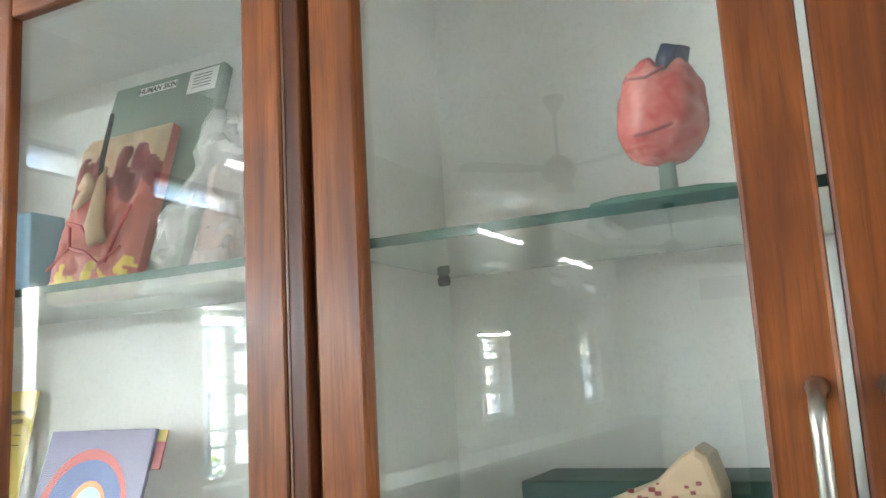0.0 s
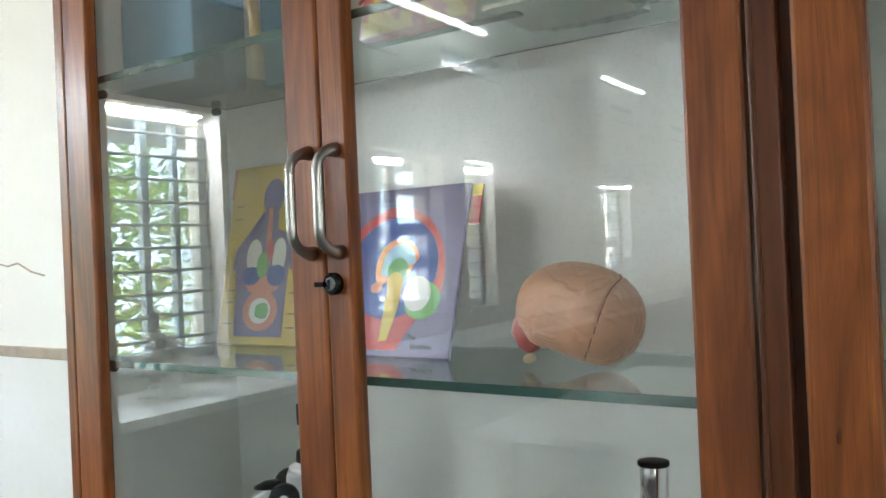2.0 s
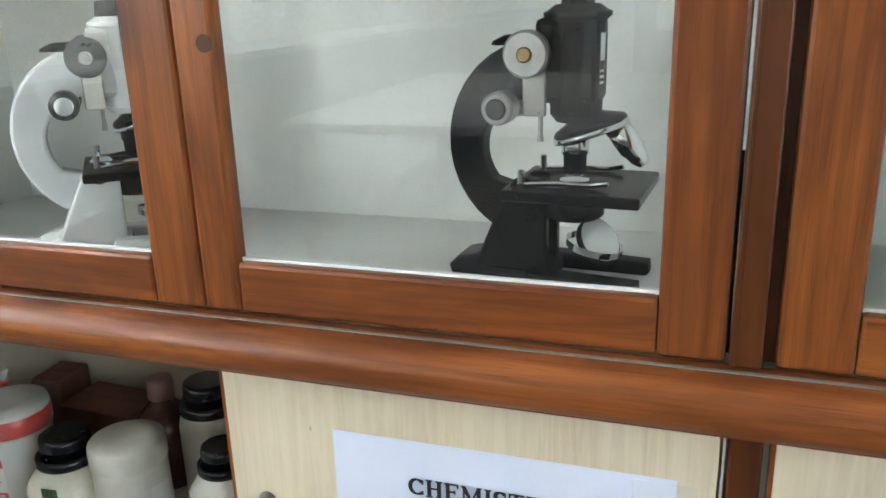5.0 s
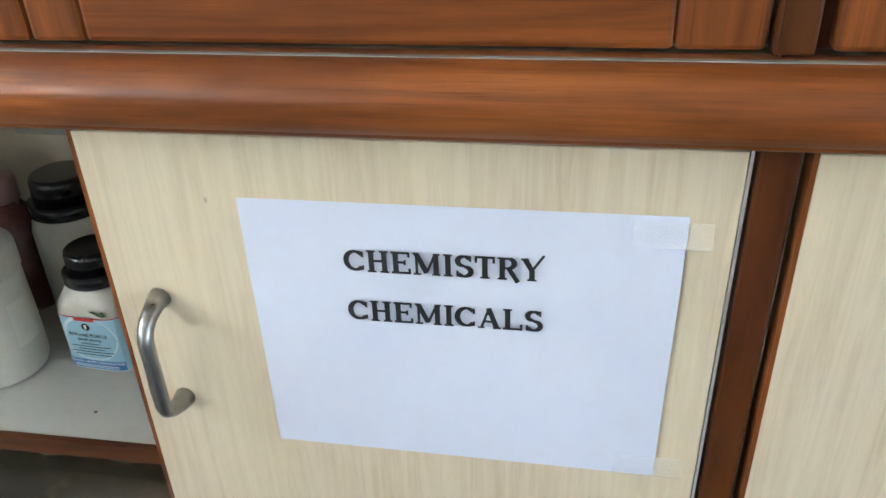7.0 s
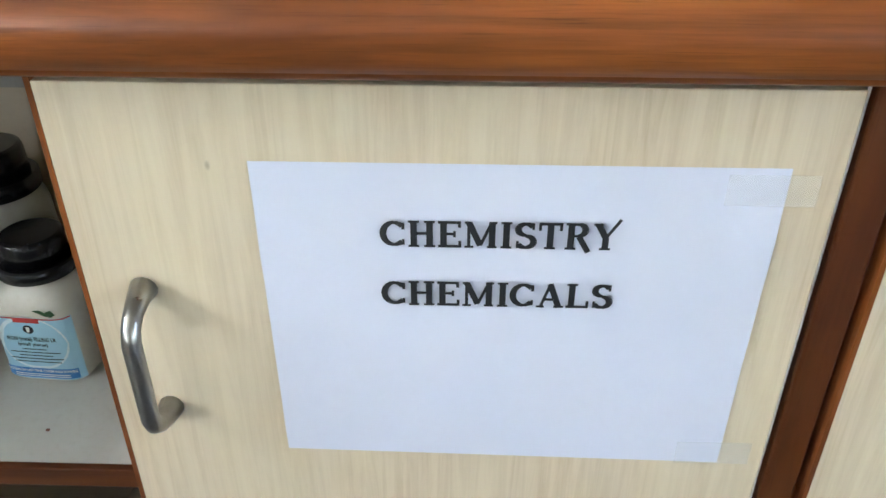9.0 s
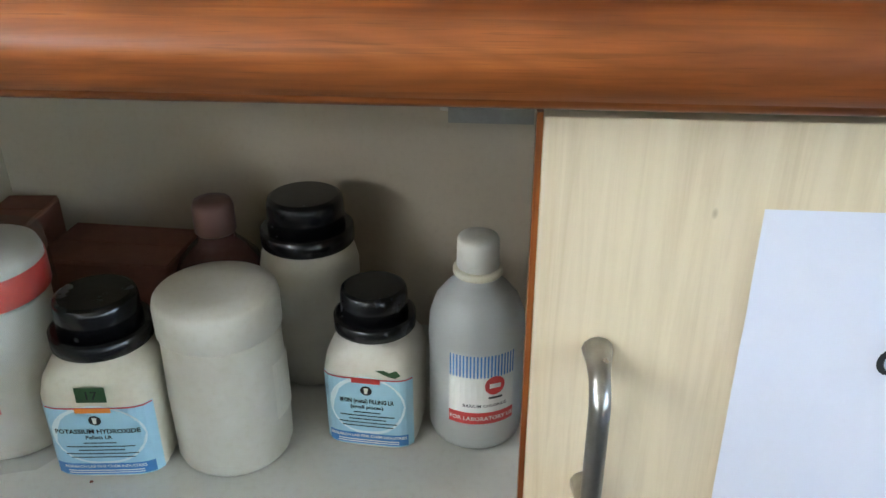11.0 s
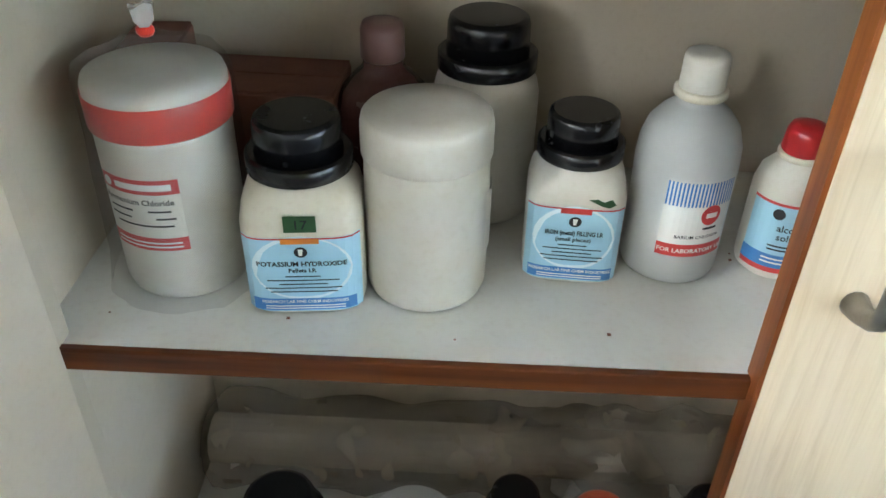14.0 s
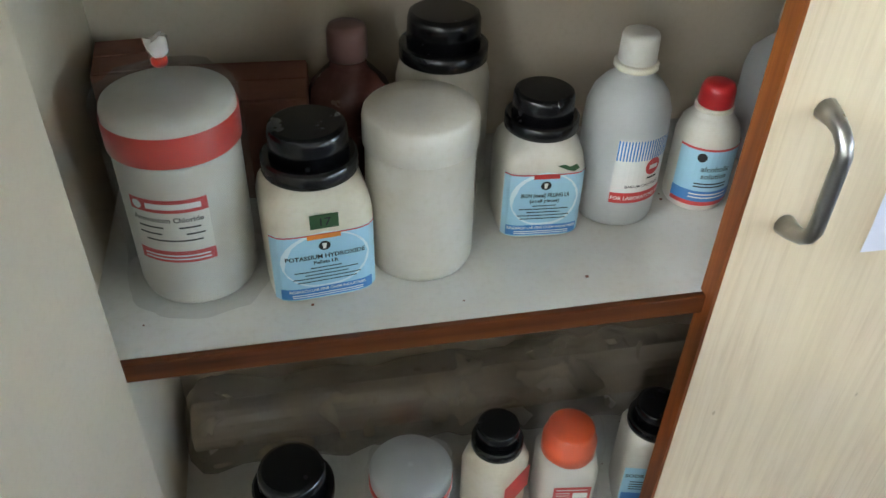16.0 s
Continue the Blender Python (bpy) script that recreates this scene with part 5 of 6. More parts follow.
    part("arm_cap", loft([(0.197, 0.02, 2, 0.012, -0.052, 0), (0.2, 0.021, 2, 0.012, -0.05, 0), (0.205, 0.014, 2, 0.009, -0.046, 0)], 24), BLACKM, m, smooth=True)
    # nosepiece and objectives
    bm = loft([(-0.007, 0.012, 2), (-0.004, 0.029, 2), (0.0, 0.031, 2), (0.003, 0.029, 2), (0.01, 0.012, 2)], 36)
    part("nosepiece", moved(bm, pose(0.012, 0, 0.132, 0, -18, 0)), BLACKM, m, "black revolving nosepiece", True)
    part("nosepiece_ring", moved(loft([(-0.006, 0.0295, 2), (-0.005, 0.0318, 2), (-0.0015, 0.0318, 2), (-0.0008, 0.0295, 2)], 36, cap=False), pose(0.012, 0, 0.131, 0, -18, 0)), CHROME, m, smooth=True)
    part("objective", loft([(0.091, 0.007, 2), (0.093, 0.0092, 2), (0.108, 0.0098, 2), (0.109, 0.0112, 2), (0.126, 0.0112, 2)], 26), CHROME if body is BLACKM else BLACKP, m, "short objective", True)
    bm = loft([(-0.044, 0.004, 2), (-0.038, 0.0075, 2), (-0.03, 0.0088, 2), (-0.0295, 0.0102, 2), (-0.004, 0.0106, 2)], 26)
    part("objective", moved(bm, pose(0.03, -0.004, 0.138, 0, -38, 0)), CHROME if body is BLACKM else BLACKP, m, "long objective", True)
    # stage, clips, condenser and mirror
    part("stage", block(-0.05, 0.062, -0.052, 0.052, 0.077, 0.0865, 0.002), BLACKM, m, "square black stage")
    part("stage_bracket", block(-0.05, -0.02, -0.0105, 0.0105, 0.052, 0.077, 0.002), body, m)
    part("stage_hole", loft([(0.0866, 0.011, 2), (0.0872, 0.0125, 2), (0.0874, 0.010, 2)], 24), CHROME, m)
    for yy in (-0.034, 0.034):
        c = part("stage_clip", sweep([(-0.036, yy, 0.0885), (-0.005, yy + 0.004, 0.0895), (0.02, yy + 0.006, 0.089), (0.034, yy + 0.003, 0.092)], 0.0016, 8, flat=1.6), CHROME, m, "bright spring clip")
        part("clip_pin", loft([(0.087, 0.0032, 2, 0.0032, -0.036, yy), (0.1, 0.0032, 2, 0.0032, -0.036, yy), (0.1005, 0.002, 2, 0.002, -0.036, yy)], 12), CHROME, c)
    part("diaphragm", loft([(0.055, 0.021, 2), (0.058, 0.025, 2), (0.07, 0.0255, 2), (0.077, 0.022, 2)], 32), BLACKM, m, smooth=True)
    part("diaphragm_lever", sweep([(-0.02, -0.016, 0.06), (-0.024, -0.02, 0.054), (-0.026, -0.021, 0.05)], 0.002, 8), BLACKM, m)
    fork = moved(loft([(-0.003, 0.024, 2), (0.003, 0.0245, 2)], 32, cap=False), pose(0.018, 0, 0.031, 0, 12, 0))
    part("mirror_fork", fork, CHROME, m)
    bm = loft([(-0.004, 0.019, 2), (-0.002, 0.0212, 2), (0.002, 0.0212, 2), (0.003, 0.02, 2)], 32)
    mm = part("mirror", moved(bm, pose(0.022, -0.004, 0.036, 24, 48, 0)), BLACKM, m, "tilted round mirror", True)
    part("mirror_glass", moved(loft([(0.0031, 0.0195, 2), (0.0036, 0.0192, 2)], 32), pose(0.022, -0.004, 0.036, 24, 48, 0)), mirror_mat, mm, "silvered glass")
    return m


mirror_mat = surface("silvered_mirror", (0.85, 0.87, 0.88), 0.1, 30, 0.03, metal=0.4, bump=0)
microscope(-0.620, 0.808, -4, BLACKM, BLACKM, CHROME, STEEL, "old black enamelled microscope on the cabinet floor", False)
microscope(-1.066, 0.815, 40, WHITEM, WHITEM, WHITEM, BLACKP, "white and black student microscope on the cabinet floor", True)
small = microscope(-1.062, 0.812, -3, WHITEM, WHITEM, IRON, BLACKP, "small white microscope standing on the window counter", True)
small.matrix_world = pose(WALL_X + 0.19, -0.44, 0.966, 0, 0, 145)


def brain():
    """Half round brain model: shallow winding folds, a parted rear lobe and a red cut face at the lower front."""
    b = holder("brain_model", (-0.702, 0.836, SHELF1 + 0.0545), rz=-6, label="tan plastic brain model lying on the glass shelf", category="brain model")

    def skin(p):
        w = Vector((p.x * 2.4, p.y * 2.4, p.z * 2.4))
        w += Vector((noise.noise(w * 0.8 + Vector((5, 1, 2))), noise.noise(w * 0.8 + Vector((1, 7, 3))), noise.noise(w * 0.8 + Vector((2, 4, 9))))) * 1.2
        fold = max(0.0, 1 - abs(noise.noise(w * 1.25)) * 5.5)
        parting = math.exp(-((p.x - 0.6 - 0.16 * p.z + 0.18 * p.z * p.z) / 0.018) ** 2)
        r = 1 - 0.03 * fold - 0.045 * parting
        hollow = max(0.0, -p.z - 0.35) * max(0.0, 0.75 - abs(p.x + 0.15)) * 0.55
        q = Vector((math.copysign(abs(p.x) ** 0.93, p.x) * 0.07, p.y * 0.051, math.copysign(abs(p.z) ** 0.92, p.z) * 0.0535)) * r
        q.z += hollow * 0.05
        return q

    bm = bmesh.new()
    bmesh.ops.create_uvsphere(bm, u_segments=180, v_segments=120, radius=1)
    for v in bm.verts:
        v.co = skin(v.co.copy())
    part("brain", moved(bm, pose(0, 0, 0, 0, 10, 0)), BRAINM, b, smooth=True)
    line = []
    for k in range(21):
        a = radians(-58 + 128 * k / 20)
        pz = math.sin(a)
        px = 0.6 + 0.16 * pz - 0.18 * pz * pz
        py = -math.sqrt(max(0.0, 1 - px * px - pz * pz))
        line.append(tuple(skin(Vector((px, py, pz))) * 1.004))
    part("parting_line", moved(sweep(line, 0.0009, 6), pose(0, 0, 0, 0, 10, 0)), DREDM, b, "dark red parting line")
    part("cut_face", moved(loft([(-0.02, 0.006, 2, 0.008), (-0.012, 0.014, 2, 0.014), (0.006, 0.016, 2, 0.017), (0.02, 0.008, 2, 0.01)], 28), pose(-0.053, -0.016, -0.02, 0, -20, 0)), PINKM, b, "red cut face", True)
    part("nerve_stub", moved(loft([(-0.006, 0.003, 2), (0.0, 0.0055, 2), (0.006, 0.004, 2)], 16), pose(-0.046, -0.026, -0.0445, 0, 70, 0)), BEIGEM, b, "pale nerve stub", True)
    return b


PINKM = surface("rose_red_model_paint", (0.42, 0.07, 0.06), 0.35, 60, 0.25, tint=(0.6, 0.22, 0.17), bump=0.15)
brain()


def chart(name, x0, x1, z0, z1, y_low, y_top, mat, label, category, back=PLAINI):
    """A stiff printed board leaning against the back panel; returns its face as a place function."""
    w, h = x1 - x0, math.hypot(z1 - z0, y_top - y_low)
    tilt = math.degrees(math.atan2(y_top - y_low, z1 - z0))
    c = holder(name, ((x0 + x1) / 2, y_low, z0), rx=-tilt, label=label, category=category)
    part("board", block(-w / 2, w / 2, 0, 0.006, 0.0, h, 0.0015), mat, c)
    return c, w, h


def shape(c, pts, mat, off, name="print"):
    """A printed patch on the board's face."""
    return part(name, blob_patch(on_front(0.0), pts, off), mat, c)


def oval(cx, cz, rx, rz, n=22, a0=0.0, a1=360.0, wob=0.0):
    return [(cx + rx * math.cos(radians(a0 + (a1 - a0) * k / n)) * (1 + wob * math.sin(5 * k)), cz + rz * math.sin(radians(a0 + (a1 - a0) * k / n))) for k in range(n if a1 - a0 >= 360 else n + 1)]


def digestive_chart():
    c, w, h = chart("wall_chart", -1.325, -1.152, SHELF1 + 0.001, SHELF1 + 0.268, 0.892, 0.948, YELLOWI, "yellow anatomy chart of the digestive system", "chart")
    G = PLAINI
    shape(c, oval(0.004, 0.222, 0.021, 0.028), G, 0.0005)
    shape(c, [(-0.012, 0.2), (0.018, 0.2), (0.02, 0.172), (0.05, 0.162), (0.066, 0.14), (0.07, 0.112), (0.052, 0.11), (0.046, 0.126), (0.042, 0.07), (0.048, 0.012), (0.006, 0.012), (0.0, 0.024), (-0.006, 0.012), (-0.05, 0.012), (-0.042, 0.07), (-0.044, 0.126), (-0.052, 0.11), (-0.068, 0.112), (-0.064, 0.142), (-0.046, 0.162), (-0.014, 0.172)], G, 0.0006)
    shape(c, oval(-0.024, 0.132, 0.016, 0.026), WHITEI, 0.0009)
    shape(c, oval(0.028, 0.132, 0.014, 0.026), WHITEI, 0.0009)
    shape(c, [(-0.003, 0.205), (0.006, 0.205), (0.008, 0.15), (0.012, 0.12), (0.0, 0.12), (-0.001, 0.15)], PEACHI, 0.0012)
    shape(c, oval(0.008, 0.14, 0.009, 0.016), PINKI, 0.0013)
    shape(c, oval(-0.004, 0.118, 0.012, 0.02), GREENL, 0.0014)
    shape(c, oval(-0.026, 0.102, 0.02, 0.014), BLUEI, 0.0012)
    shape(c, oval(0.026, 0.102, 0.018, 0.016), BLUEI, 0.0012)
    shape(c, oval(0, 0.088, 0.034, 0.014), PEACHI, 0.0011)
    shape(c, oval(0, 0.05, 0.036, 0.03), PEACHI, 0.0010)
    shape(c, oval(0, 0.05, 0.022, 0.019), WHITEI, 0.0013)
    shape(c, oval(0.005, 0.05, 0.015, 0.012, wob=0.15), GREENL, 0.0016)
    part("heading", lettering("Digestive", 0.0135, on_front(0), 0.05, 0.236, 0.001, 0.0004, 0.85), INK, c)
    part("heading", lettering("System", 0.0135, on_front(0), 0.055, 0.223, 0.001, 0.0004, 0.85), INK, c)
    for x, zs in ((-0.066, (0.21, 0.19, 0.08, 0.062, 0.03)), (0.064, (0.205, 0.19, 0.075, 0.045, 0.025))):
        for z in zs:
            bars(c, on_front(0), x - 0.008, x + 0.008, z, 0.0016, 0.001, INK)
    part("corner_tape", block(-w / 2 - 0.001, -w / 2 + 0.004, -0.001, 0.007, h - 0.05, h - 0.002), PEACHI, c)
    f = part("cover", block(-w / 2 - 0.002, w / 2 + 0.002, -0.0032, -0.0026, 0.0, h + 0.002), SLEEVE, c, "clear plastic cover")
    f.visible_shadow = False


digestive_chart()


def head_chart():
    c, w, h = chart("wall_chart", -1.064, -0.868, SHELF1 + 0.001, SHELF1 + 0.208, 0.838, 0.906, PLAINI, "purple anatomy chart of the brain in a plastic sleeve", "chart")
    shape(c, oval(-0.005, 0.1, 0.083, 0.092, 30, -12, 200) + [(-0.095, 0.02), (-0.06, 0.008), (0.02, 0.008), (0.04, 0.04)], REDI, 0.0005)
    shape(c, oval(-0.002, 0.112, 0.069, 0.066, 28), BLUEI, 0.0008)
    shape(c, [(-0.095, 0.02), (-0.088, 0.11), (-0.062, 0.094), (-0.04, 0.07), (-0.03, 0.01)], REDI, 0.0010)
    shape(c, oval(0.006, 0.112, 0.034, 0.038, 24, 20, 210) + [(-0.02, 0.086), (0.0, 0.098), (0.022, 0.1)], ORANGEI, 0.0011)
    shape(c, oval(0.008, 0.112, 0.026, 0.03, 24, 10, 200) + [(-0.01, 0.1)], LBLUE, 0.0013)
    shape(c, oval(0.008, 0.108, 0.016, 0.016), GREENL, 0.0016)
    shape(c, oval(0.006, 0.092, 0.012, 0.014), YELLOWI, 0.0018)
    shape(c, [(-0.004, 0.092), (0.018, 0.09), (0.016, 0.06), (0.006, 0.02), (-0.006, 0.018), (-0.002, 0.05)], YELLOWI, 0.0017)
    shape(c, oval(0.05, 0.07, 0.026, 0.024), GREENL, 0.0012)
    shape(c, oval(0.042, 0.078, 0.02, 0.022), WHITEI, 0.0015)
    shape(c, oval(-0.022, 0.086, 0.009, 0.007), PEACHI, 0.0016)
    part("heading", lettering("The", 0.0085, on_front(0), 0.042, 0.022, 0.001, 0.0003), INK, c)
    part("heading", lettering("Encephalon", 0.0085, on_front(0), 0.058, 0.011, 0.001, 0.0003, 0.8), INK, c)
    part("backing_tab", block(0.05, 0.112, 0.0065, 0.009, h - 0.052, h - 0.001, 0.0008), REDI, c, "red card tab behind the board")
    part("tab_corner", block(0.085, 0.1122, 0.0058, 0.0065, h - 0.016, h - 0.0008), YELLOWI, c)
    bm = bmesh.new()
    rows = [[bm.verts.new(((w + 0.014) * (i / 20 - 0.5), -0.006 - 0.006 * abs(noise.noise((i * 0.5, j * 0.5, 4))) - (0.012 if j == 0 else 0), (h + 0.002) * j / 20)) for i in range(21)] for j in range(21)]
    for j in range(20):
        for i in range(20):
            bm.faces.new((rows[j][i], rows[j][i + 1], rows[j + 1][i + 1], rows[j + 1][i]))
    f = part("sleeve", bm, SLEEVE, c, "clear plastic sleeve", True)
    f.visible_shadow = False


head_chart()


def skin_model():
    s = holder("skin_model", (-0.846, 0.80, SHELF2 + 0.001), rx=-17, rz=0, label="painted relief model of human skin on a green board", category="skin model")
    part("board", block(-0.1, 0.1, 0.012, 0.03, 0, 0.31, 0.003), GREENM, s, "grey green backing board")
    bm = bmesh.new()
    nx, nz = 40, 54
    rows = []
    for j in range(nz + 1):
        row = []
        for i in range(nx + 1):
            u, v = i / nx, j / nz
            wv = 0.012 + 0.006 * noise.noise((u * 7, v * 8, 1)) + 0.004 * noise.noise((u * 18, v * 20, 5))
            edge = min(u, 1 - u, v, 1 - v)
            wv *= min(1, edge * 14)
            row.append(bm.verts.new((-0.098 + 0.148 * u, -0.004 - wv, 0.002 + 0.216 * v)))
        rows.append(row)
    for j in range(nz):
        for i in range(nx):
            f = bm.faces.new((rows[j][i], rows[j][i + 1], rows[j + 1][i + 1], rows[j + 1][i]))
            v, u = (j + 0.5) / nz, (i + 0.5) / nx
            k = v + 0.05 * noise.noise((u * 9, v * 3, 8)) + 0.06 * math.sin(u * 19)
            f.material_index = 3 if k < 0.1 and noise.noise((u * 12, v * 10, 2)) > -0.15 else 0 if k < 0.55 else 1 if k < 0.74 else 2
    part("relief", bm, [SKINM, DREDM, BEIGEM, YELLOWI], s, "layered flesh relief", True)
    part("relief_side", block(-0.098, 0.05, -0.004, 0.0115, 0.0005, 0.219, 0.002), SKINM, s)
    part("hair_root", sweep([(-0.012, -0.02, 0.055), (-0.02, -0.024, 0.075), (-0.026, -0.024, 0.115), (-0.03, -0.024, 0.14), (-0.034, -0.02, 0.16)], [0.012, 0.011, 0.008, 0.005, 0.003], 12), BEIGEM, s, "pale hair root", True)
    part("hair", sweep([(-0.03, -0.024, 0.13), (-0.037, -0.026, 0.17), (-0.042, -0.026, 0.235)], [0.004, 0.0035, 0.003], 10), BLACKP, s, "black hair shaft", True)
    part("gland", sweep([(-0.072, -0.016, 0.135), (-0.06, -0.02, 0.148), (-0.05, -0.02, 0.135), (-0.062, -0.02, 0.12), (-0.07, -0.02, 0.106)], [0.007, 0.008, 0.007, 0.007, 0.004], 10), BEIGEM, s, smooth=True)
    for x, z, r in ((-0.078, 0.165, 0.012), (-0.054, 0.168, 0.01), (-0.008, 0.17, 0.014), (0.02, 0.17, 0.014)):
        pa = part("papilla", loft([(-0.022, r * 0.9, 2), (0.0, r, 2), (0.014, r * 0.8, 2), (0.02, r * 0.3, 2)], 16), DREDM, s, smooth=True)
        pa.location = (x, -0.01, z)
    vein = [[(-0.09, 0.03), (-0.06, 0.06), (-0.03, 0.05), (0.0, 0.03), (0.03, 0.05)], [(-0.08, 0.1), (-0.05, 0.09), (-0.03, 0.07)], [(0.01, 0.03), (0.02, 0.08), (0.03, 0.11)], [(-0.06, 0.06), (-0.07, 0.09)]]
    for ln in vein:
        part("vein", sweep([(x, -0.0195, z * 0.9) for x, z in ln], 0.0022, 6), REDP, s)
    pl = on_front(0.012)
    part("title_plate", wrapped(pl, -0.05, 0.02, 0.288, 0.3, 0.0006, 2), WHITEI, s)
    part("title", lettering("HUMAN SKIN", 0.0115, pl, -0.015, 0.29, 0.0010, 0.0004), INK, s)
    part("key_card", wrapped(pl, 0.042, 0.092, 0.27, 0.305, 0.0006, 2), WHITEI, s, "small white key card")
    bars(s, pl, 0.05, 0.082, 0.297, 0.0012, 0.001, INK, 5, 0.0048)
    s.scale = (1.0, 1.0, 1.05)


skin_model()


def bagged_model():
    b = holder("bagged_model", (-0.7, 0.85, SHELF2), label="small pale model in a crumpled plastic bag", category="model")
    part("model", loft([(0.001, 0.035, 3), (0.01, 0.04, 3), (0.05, 0.032, 2.4), (0.09, 0.025, 2), (0.13, 0.02, 2), (0.15, 0.008, 2)], 28), surface("dusty_rose_plastic", (0.4, 0.27, 0.22), 0.4, 30, 0.2), b, smooth=True)
    part("base_board", block(-0.075, 0.05, -0.06, 0.05, 0.0005, 0.006, 0.001), CREAMP, b)
    bm = loft([(0.002, 0.075, 2.6), (0.04, 0.07, 2.4), (0.1, 0.055, 2), (0.16, 0.035, 2), (0.21, 0.018, 2)], 60, cap=False)
    bmesh.ops.subdivide_edges(bm, edges=bm.edges, cuts=2, use_grid_fill=True)
    for v in bm.verts:
        k = noise.noise(v.co * 32) * 0.5 + noise.noise(v.co * 70) * 0.25
        v.co += Vector((v.co.x, v.co.y, 0)) * k * 0.55
    f = part("bag", bm, film("crumpled_polythene", 0.3), b, "crumpled clear plastic bag", False)
    f.visible_shadow = False


bagged_model()


def heart_model():
    h = holder("heart_model", (-0.171, 0.8, SHELF2 + 0.001), label="red painted heart model on a green stand", category="heart model")
    bm = bmesh.new()
    bmesh.ops.create_uvsphere(bm, u_segments=56, v_segments=40, radius=1)
    for v in bm.verts:
        p = v.co.copy()
        k = 1 + 0.05 * noise.noise(p * 2.2) + 0.035 * noise.noise(p * 4.5 + Vector((3, 0, 0)))
        cleft = 0.34 * max(0, p.z) ** 1.5 * math.exp(-((p.x - 0.12) / 0.2) ** 2)
        fold = 0.05 * math.exp(-((p.z - 0.3 - 0.12 * p.x) / 0.07) ** 2) * max(0, -p.y)
        full = 1 - 0.1 * p.z - 0.22 * max(0, -p.z - 0.55)
        v.co = Vector((math.copysign(abs(p.x) ** 0.86, p.x) * 0.0385 * full, p.y * 0.033, math.copysign(abs(p.z) ** 0.84, p.z) * 0.05 - cleft * 0.05)) * (k - fold)
    part("heart", moved(bm, pose(0, 0, 0.093, 0, 3, 0)), HEARTM, h, smooth=True)
    for x, z, r in ((0.008, 0.136, 0.011), (0.018, 0.133, 0.008)):
        part("vessel", sweep([(x, 0, z - 0.012), (x + 0.002, -0.001, z + 0.003), (x + 0.006, -0.002, z + 0.013)], [r, r * 0.95, r * 0.8], 14), NAVYM, h, "dark blue cut vessel stump", True)
    part("groove", sweep([(-0.022, -0.033, 0.116), (-0.004, -0.037, 0.113), (0.012, -0.036, 0.12)], 0.0014, 6), DREDM, h)
    part("groove", sweep([(-0.02, -0.031, 0.066), (-0.002, -0.033, 0.067), (0.012, -0.029, 0.072)], 0.0014, 6), DREDM, h)
    part("stem", loft([(0.012, 0.008, 3), (0.055, 0.007, 3)], 16), GREENM, h, "green stem")
    bm = extrude_outline([(-0.066, 0), (-0.05, 0), (-0.048, 0.006), (-0.03, 0.007), (0.03, 0.007), (0.048, 0.006), (0.05, 0), (0.066, 0), (0.06, 0.012), (0.035, 0.015), (-0.035, 0.015), (-0.06, 0.012)], -0.04, 0.04, 0.002)
    part("stand", bm, surface("green_stand_paint", (0.045, 0.14, 0.1), 0.4, 20, 0.1), h, "green footed stand")


heart_model()
tagged(part("blue_box", moved(block(-0.07, 0.07, -0.05, 0.05, 0.0005, 0.142, 0.002), pose(-1.292, 0.83, SHELF2, 0, 0, 4)), BLUEBOX), "plain blue cardboard box on the glass shelf", "box")
tagged(part("blue_box", moved(block(-0.05, 0.05, -0.03, 0.03, 0.0005, 0.15, 0.002), pose(-1.15, 0.92, SHELF2, 0, 0, 0)), BLUEBOX), "tall blue cardboard box against the back panel", "box")
bn = holder("bone_model", (-1.17, 0.85, SHELF2), label="ivory coloured plastic bone models standing together", category="bone model")
part("long_bone", sweep([(0.0, 0, 0.002), (0.004, 0, 0.02), (0.0, 0, 0.08), (-0.012, 0, 0.135), (-0.016, 0, 0.15)], [0.013, 0.009, 0.007, 0.011, 0.006], 16), BONE, bn, smooth=True)
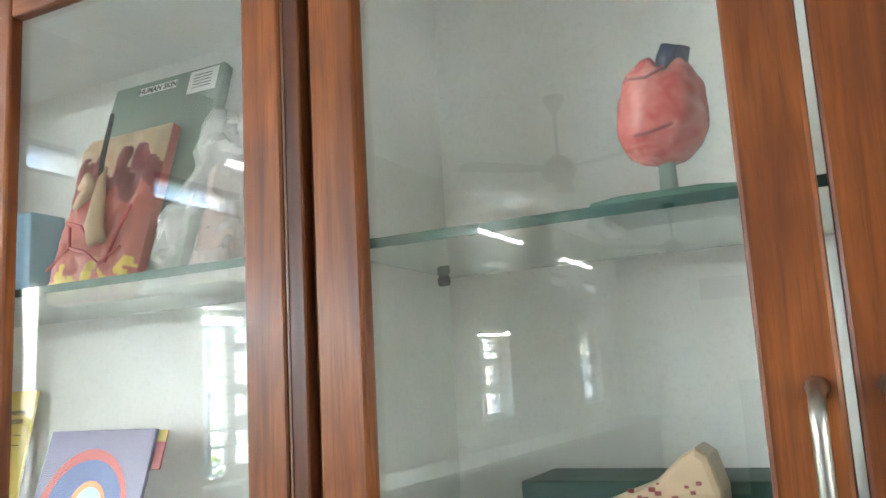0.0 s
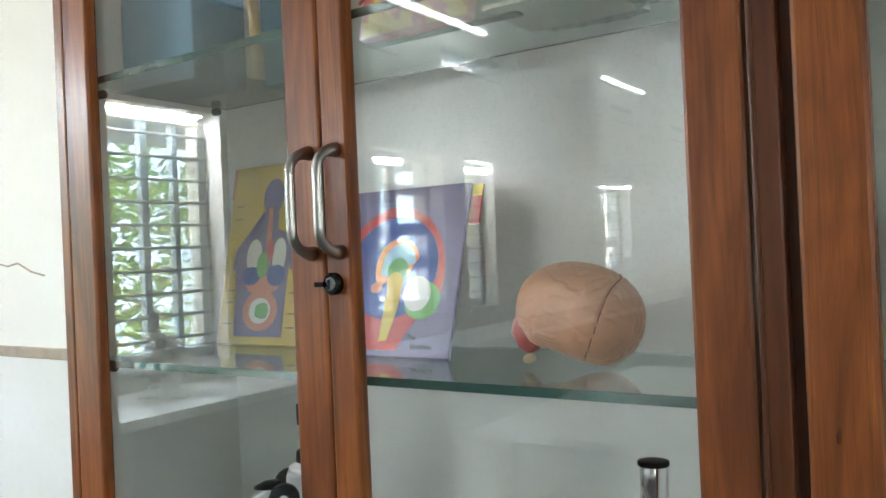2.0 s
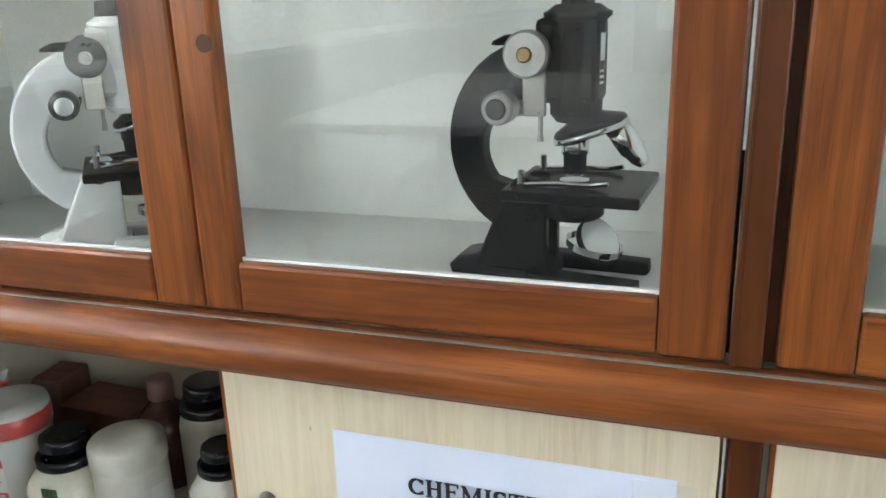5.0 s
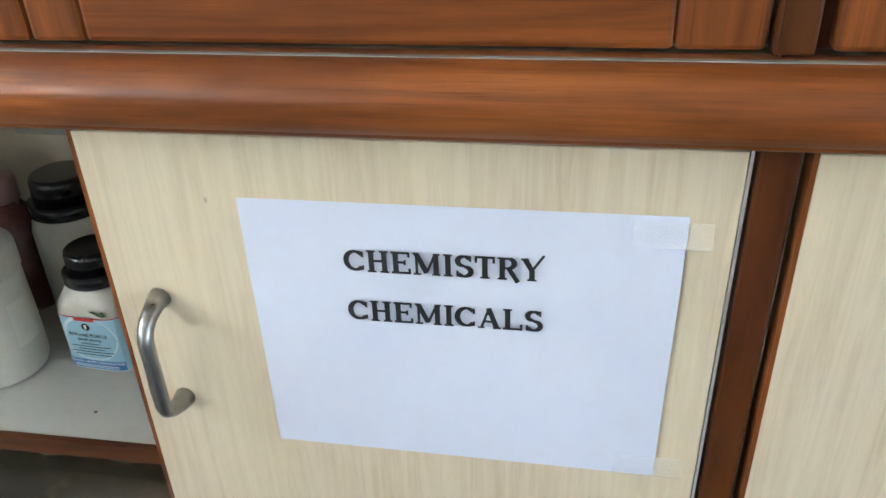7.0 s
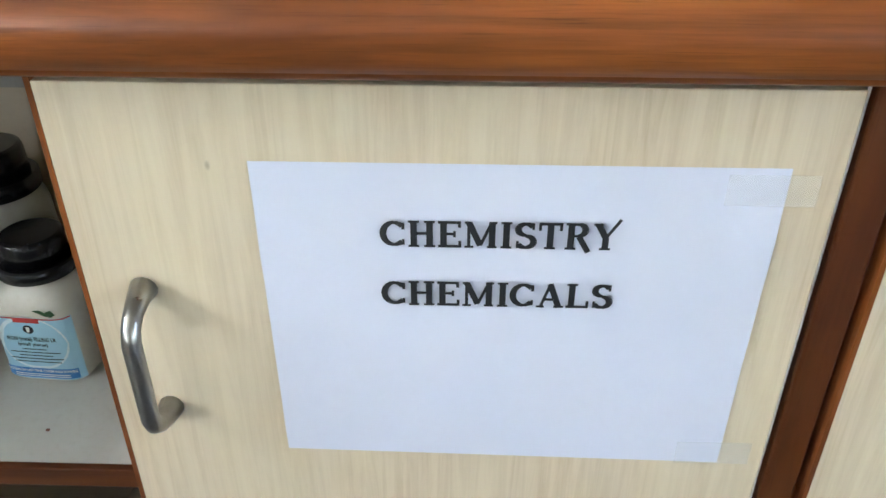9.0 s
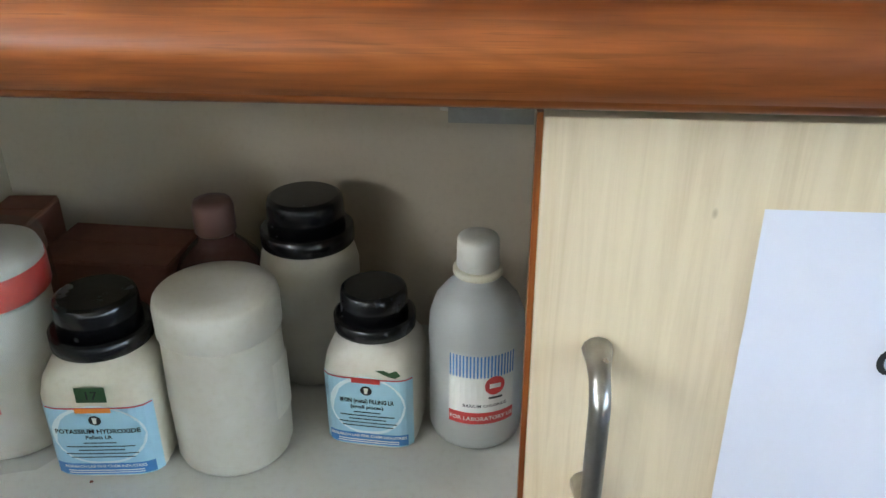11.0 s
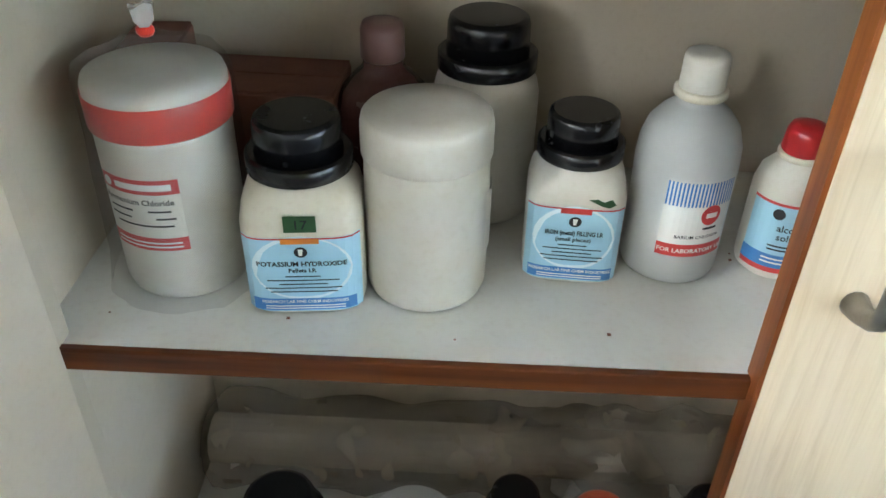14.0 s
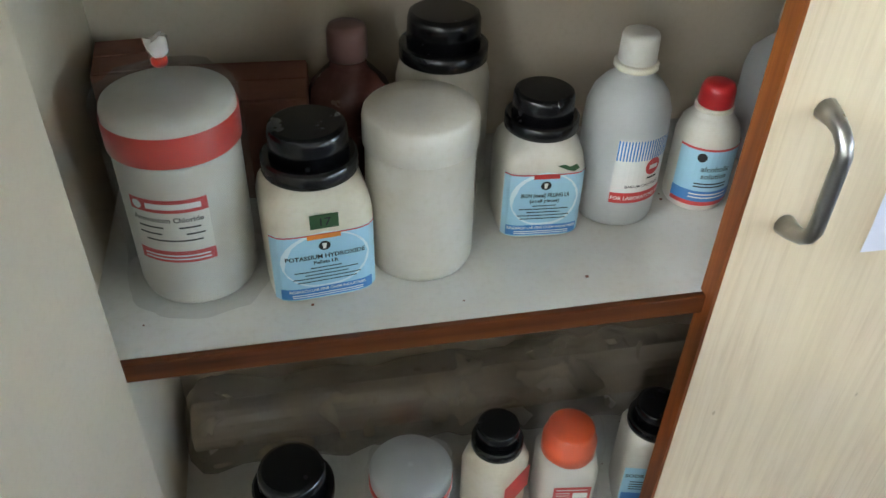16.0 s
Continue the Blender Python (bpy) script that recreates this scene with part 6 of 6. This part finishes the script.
part("bone_head", sweep([(-0.085, -0.03, 0.128), (-0.078, -0.028, 0.136), (-0.06, -0.02, 0.165), (-0.045, -0.015, 0.19)], [0.012, 0.014, 0.007, 0.005], 16), BONE, bn, smooth=True)

# ---- behind the second pair of glass doors ----
tagged(part("green_box", moved(block(-0.13, 0.13, -0.05, 0.05, 0.0005, 0.15, 0.002), pose(-0.215, 0.9, SHELF1, 0, 0, 0)), GREENBOX), "dark green cardboard box on the glass shelf", "box")


def spotted_model():
    m = holder("tissue_model", (-0.24, 0.815, SHELF1), label="beige tissue model with dark red spots on the shelf", category="model")
    bm = extrude_outline([(-0.085, 0.1), (-0.08, 0.107), (-0.05, 0.123), (-0.018, 0.136), (0.034, 0.156), (0.058, 0.178), (0.07, 0.185), (0.08, 0.178), (0.088, 0.15), (0.086, 0.004), (-0.03, 0.004), (-0.05, 0.05), (-0.07, 0.083)], -0.03, 0.03, 0.006)
    part("body", bm, BEIGEM, m)
    rnd = random.Random(4)
    bm = bmesh.new()
    for _ in range(70):
        x, z = rnd.uniform(-0.062, 0.075), rnd.uniform(0.085, 0.16)
        if z < 0.134 + 0.42 * (x + 0.03) and z > 0.1:
            s = rnd.uniform(0.0012, 0.0028)
            block(x - s, x + s, -0.0312, -0.0302, z - s * 0.7, z + s * 0.7, bm=bm)
    part("spots", bm, DREDM, m, "dark red spots", kind="stuff")
    lobe = part("red_lobe", loft([(0.0, 0.01, 2), (0.012, 0.017, 2), (0.026, 0.011, 2)], 20), REDP, m, smooth=True)
    lobe.location = (-0.04, -0.034, 0.07)


spotted_model()
tagged(part("beige_ball_model", loft([(0.001, 0.014, 2, 0.014, -0.16, 0.8), (0.03, 0.034, 2, 0.03, -0.16, 0.8), (0.075, 0.042, 2, 0.036, -0.155, 0.8), (0.115, 0.034, 2, 0.03, -0.152, 0.8), (0.133, 0.014, 2, 0.012, -0.15, 0.8)], 36), BRAINM, smooth=True), "rounded tan plastic organ model", "model").location = (0, 0, SHELF1)
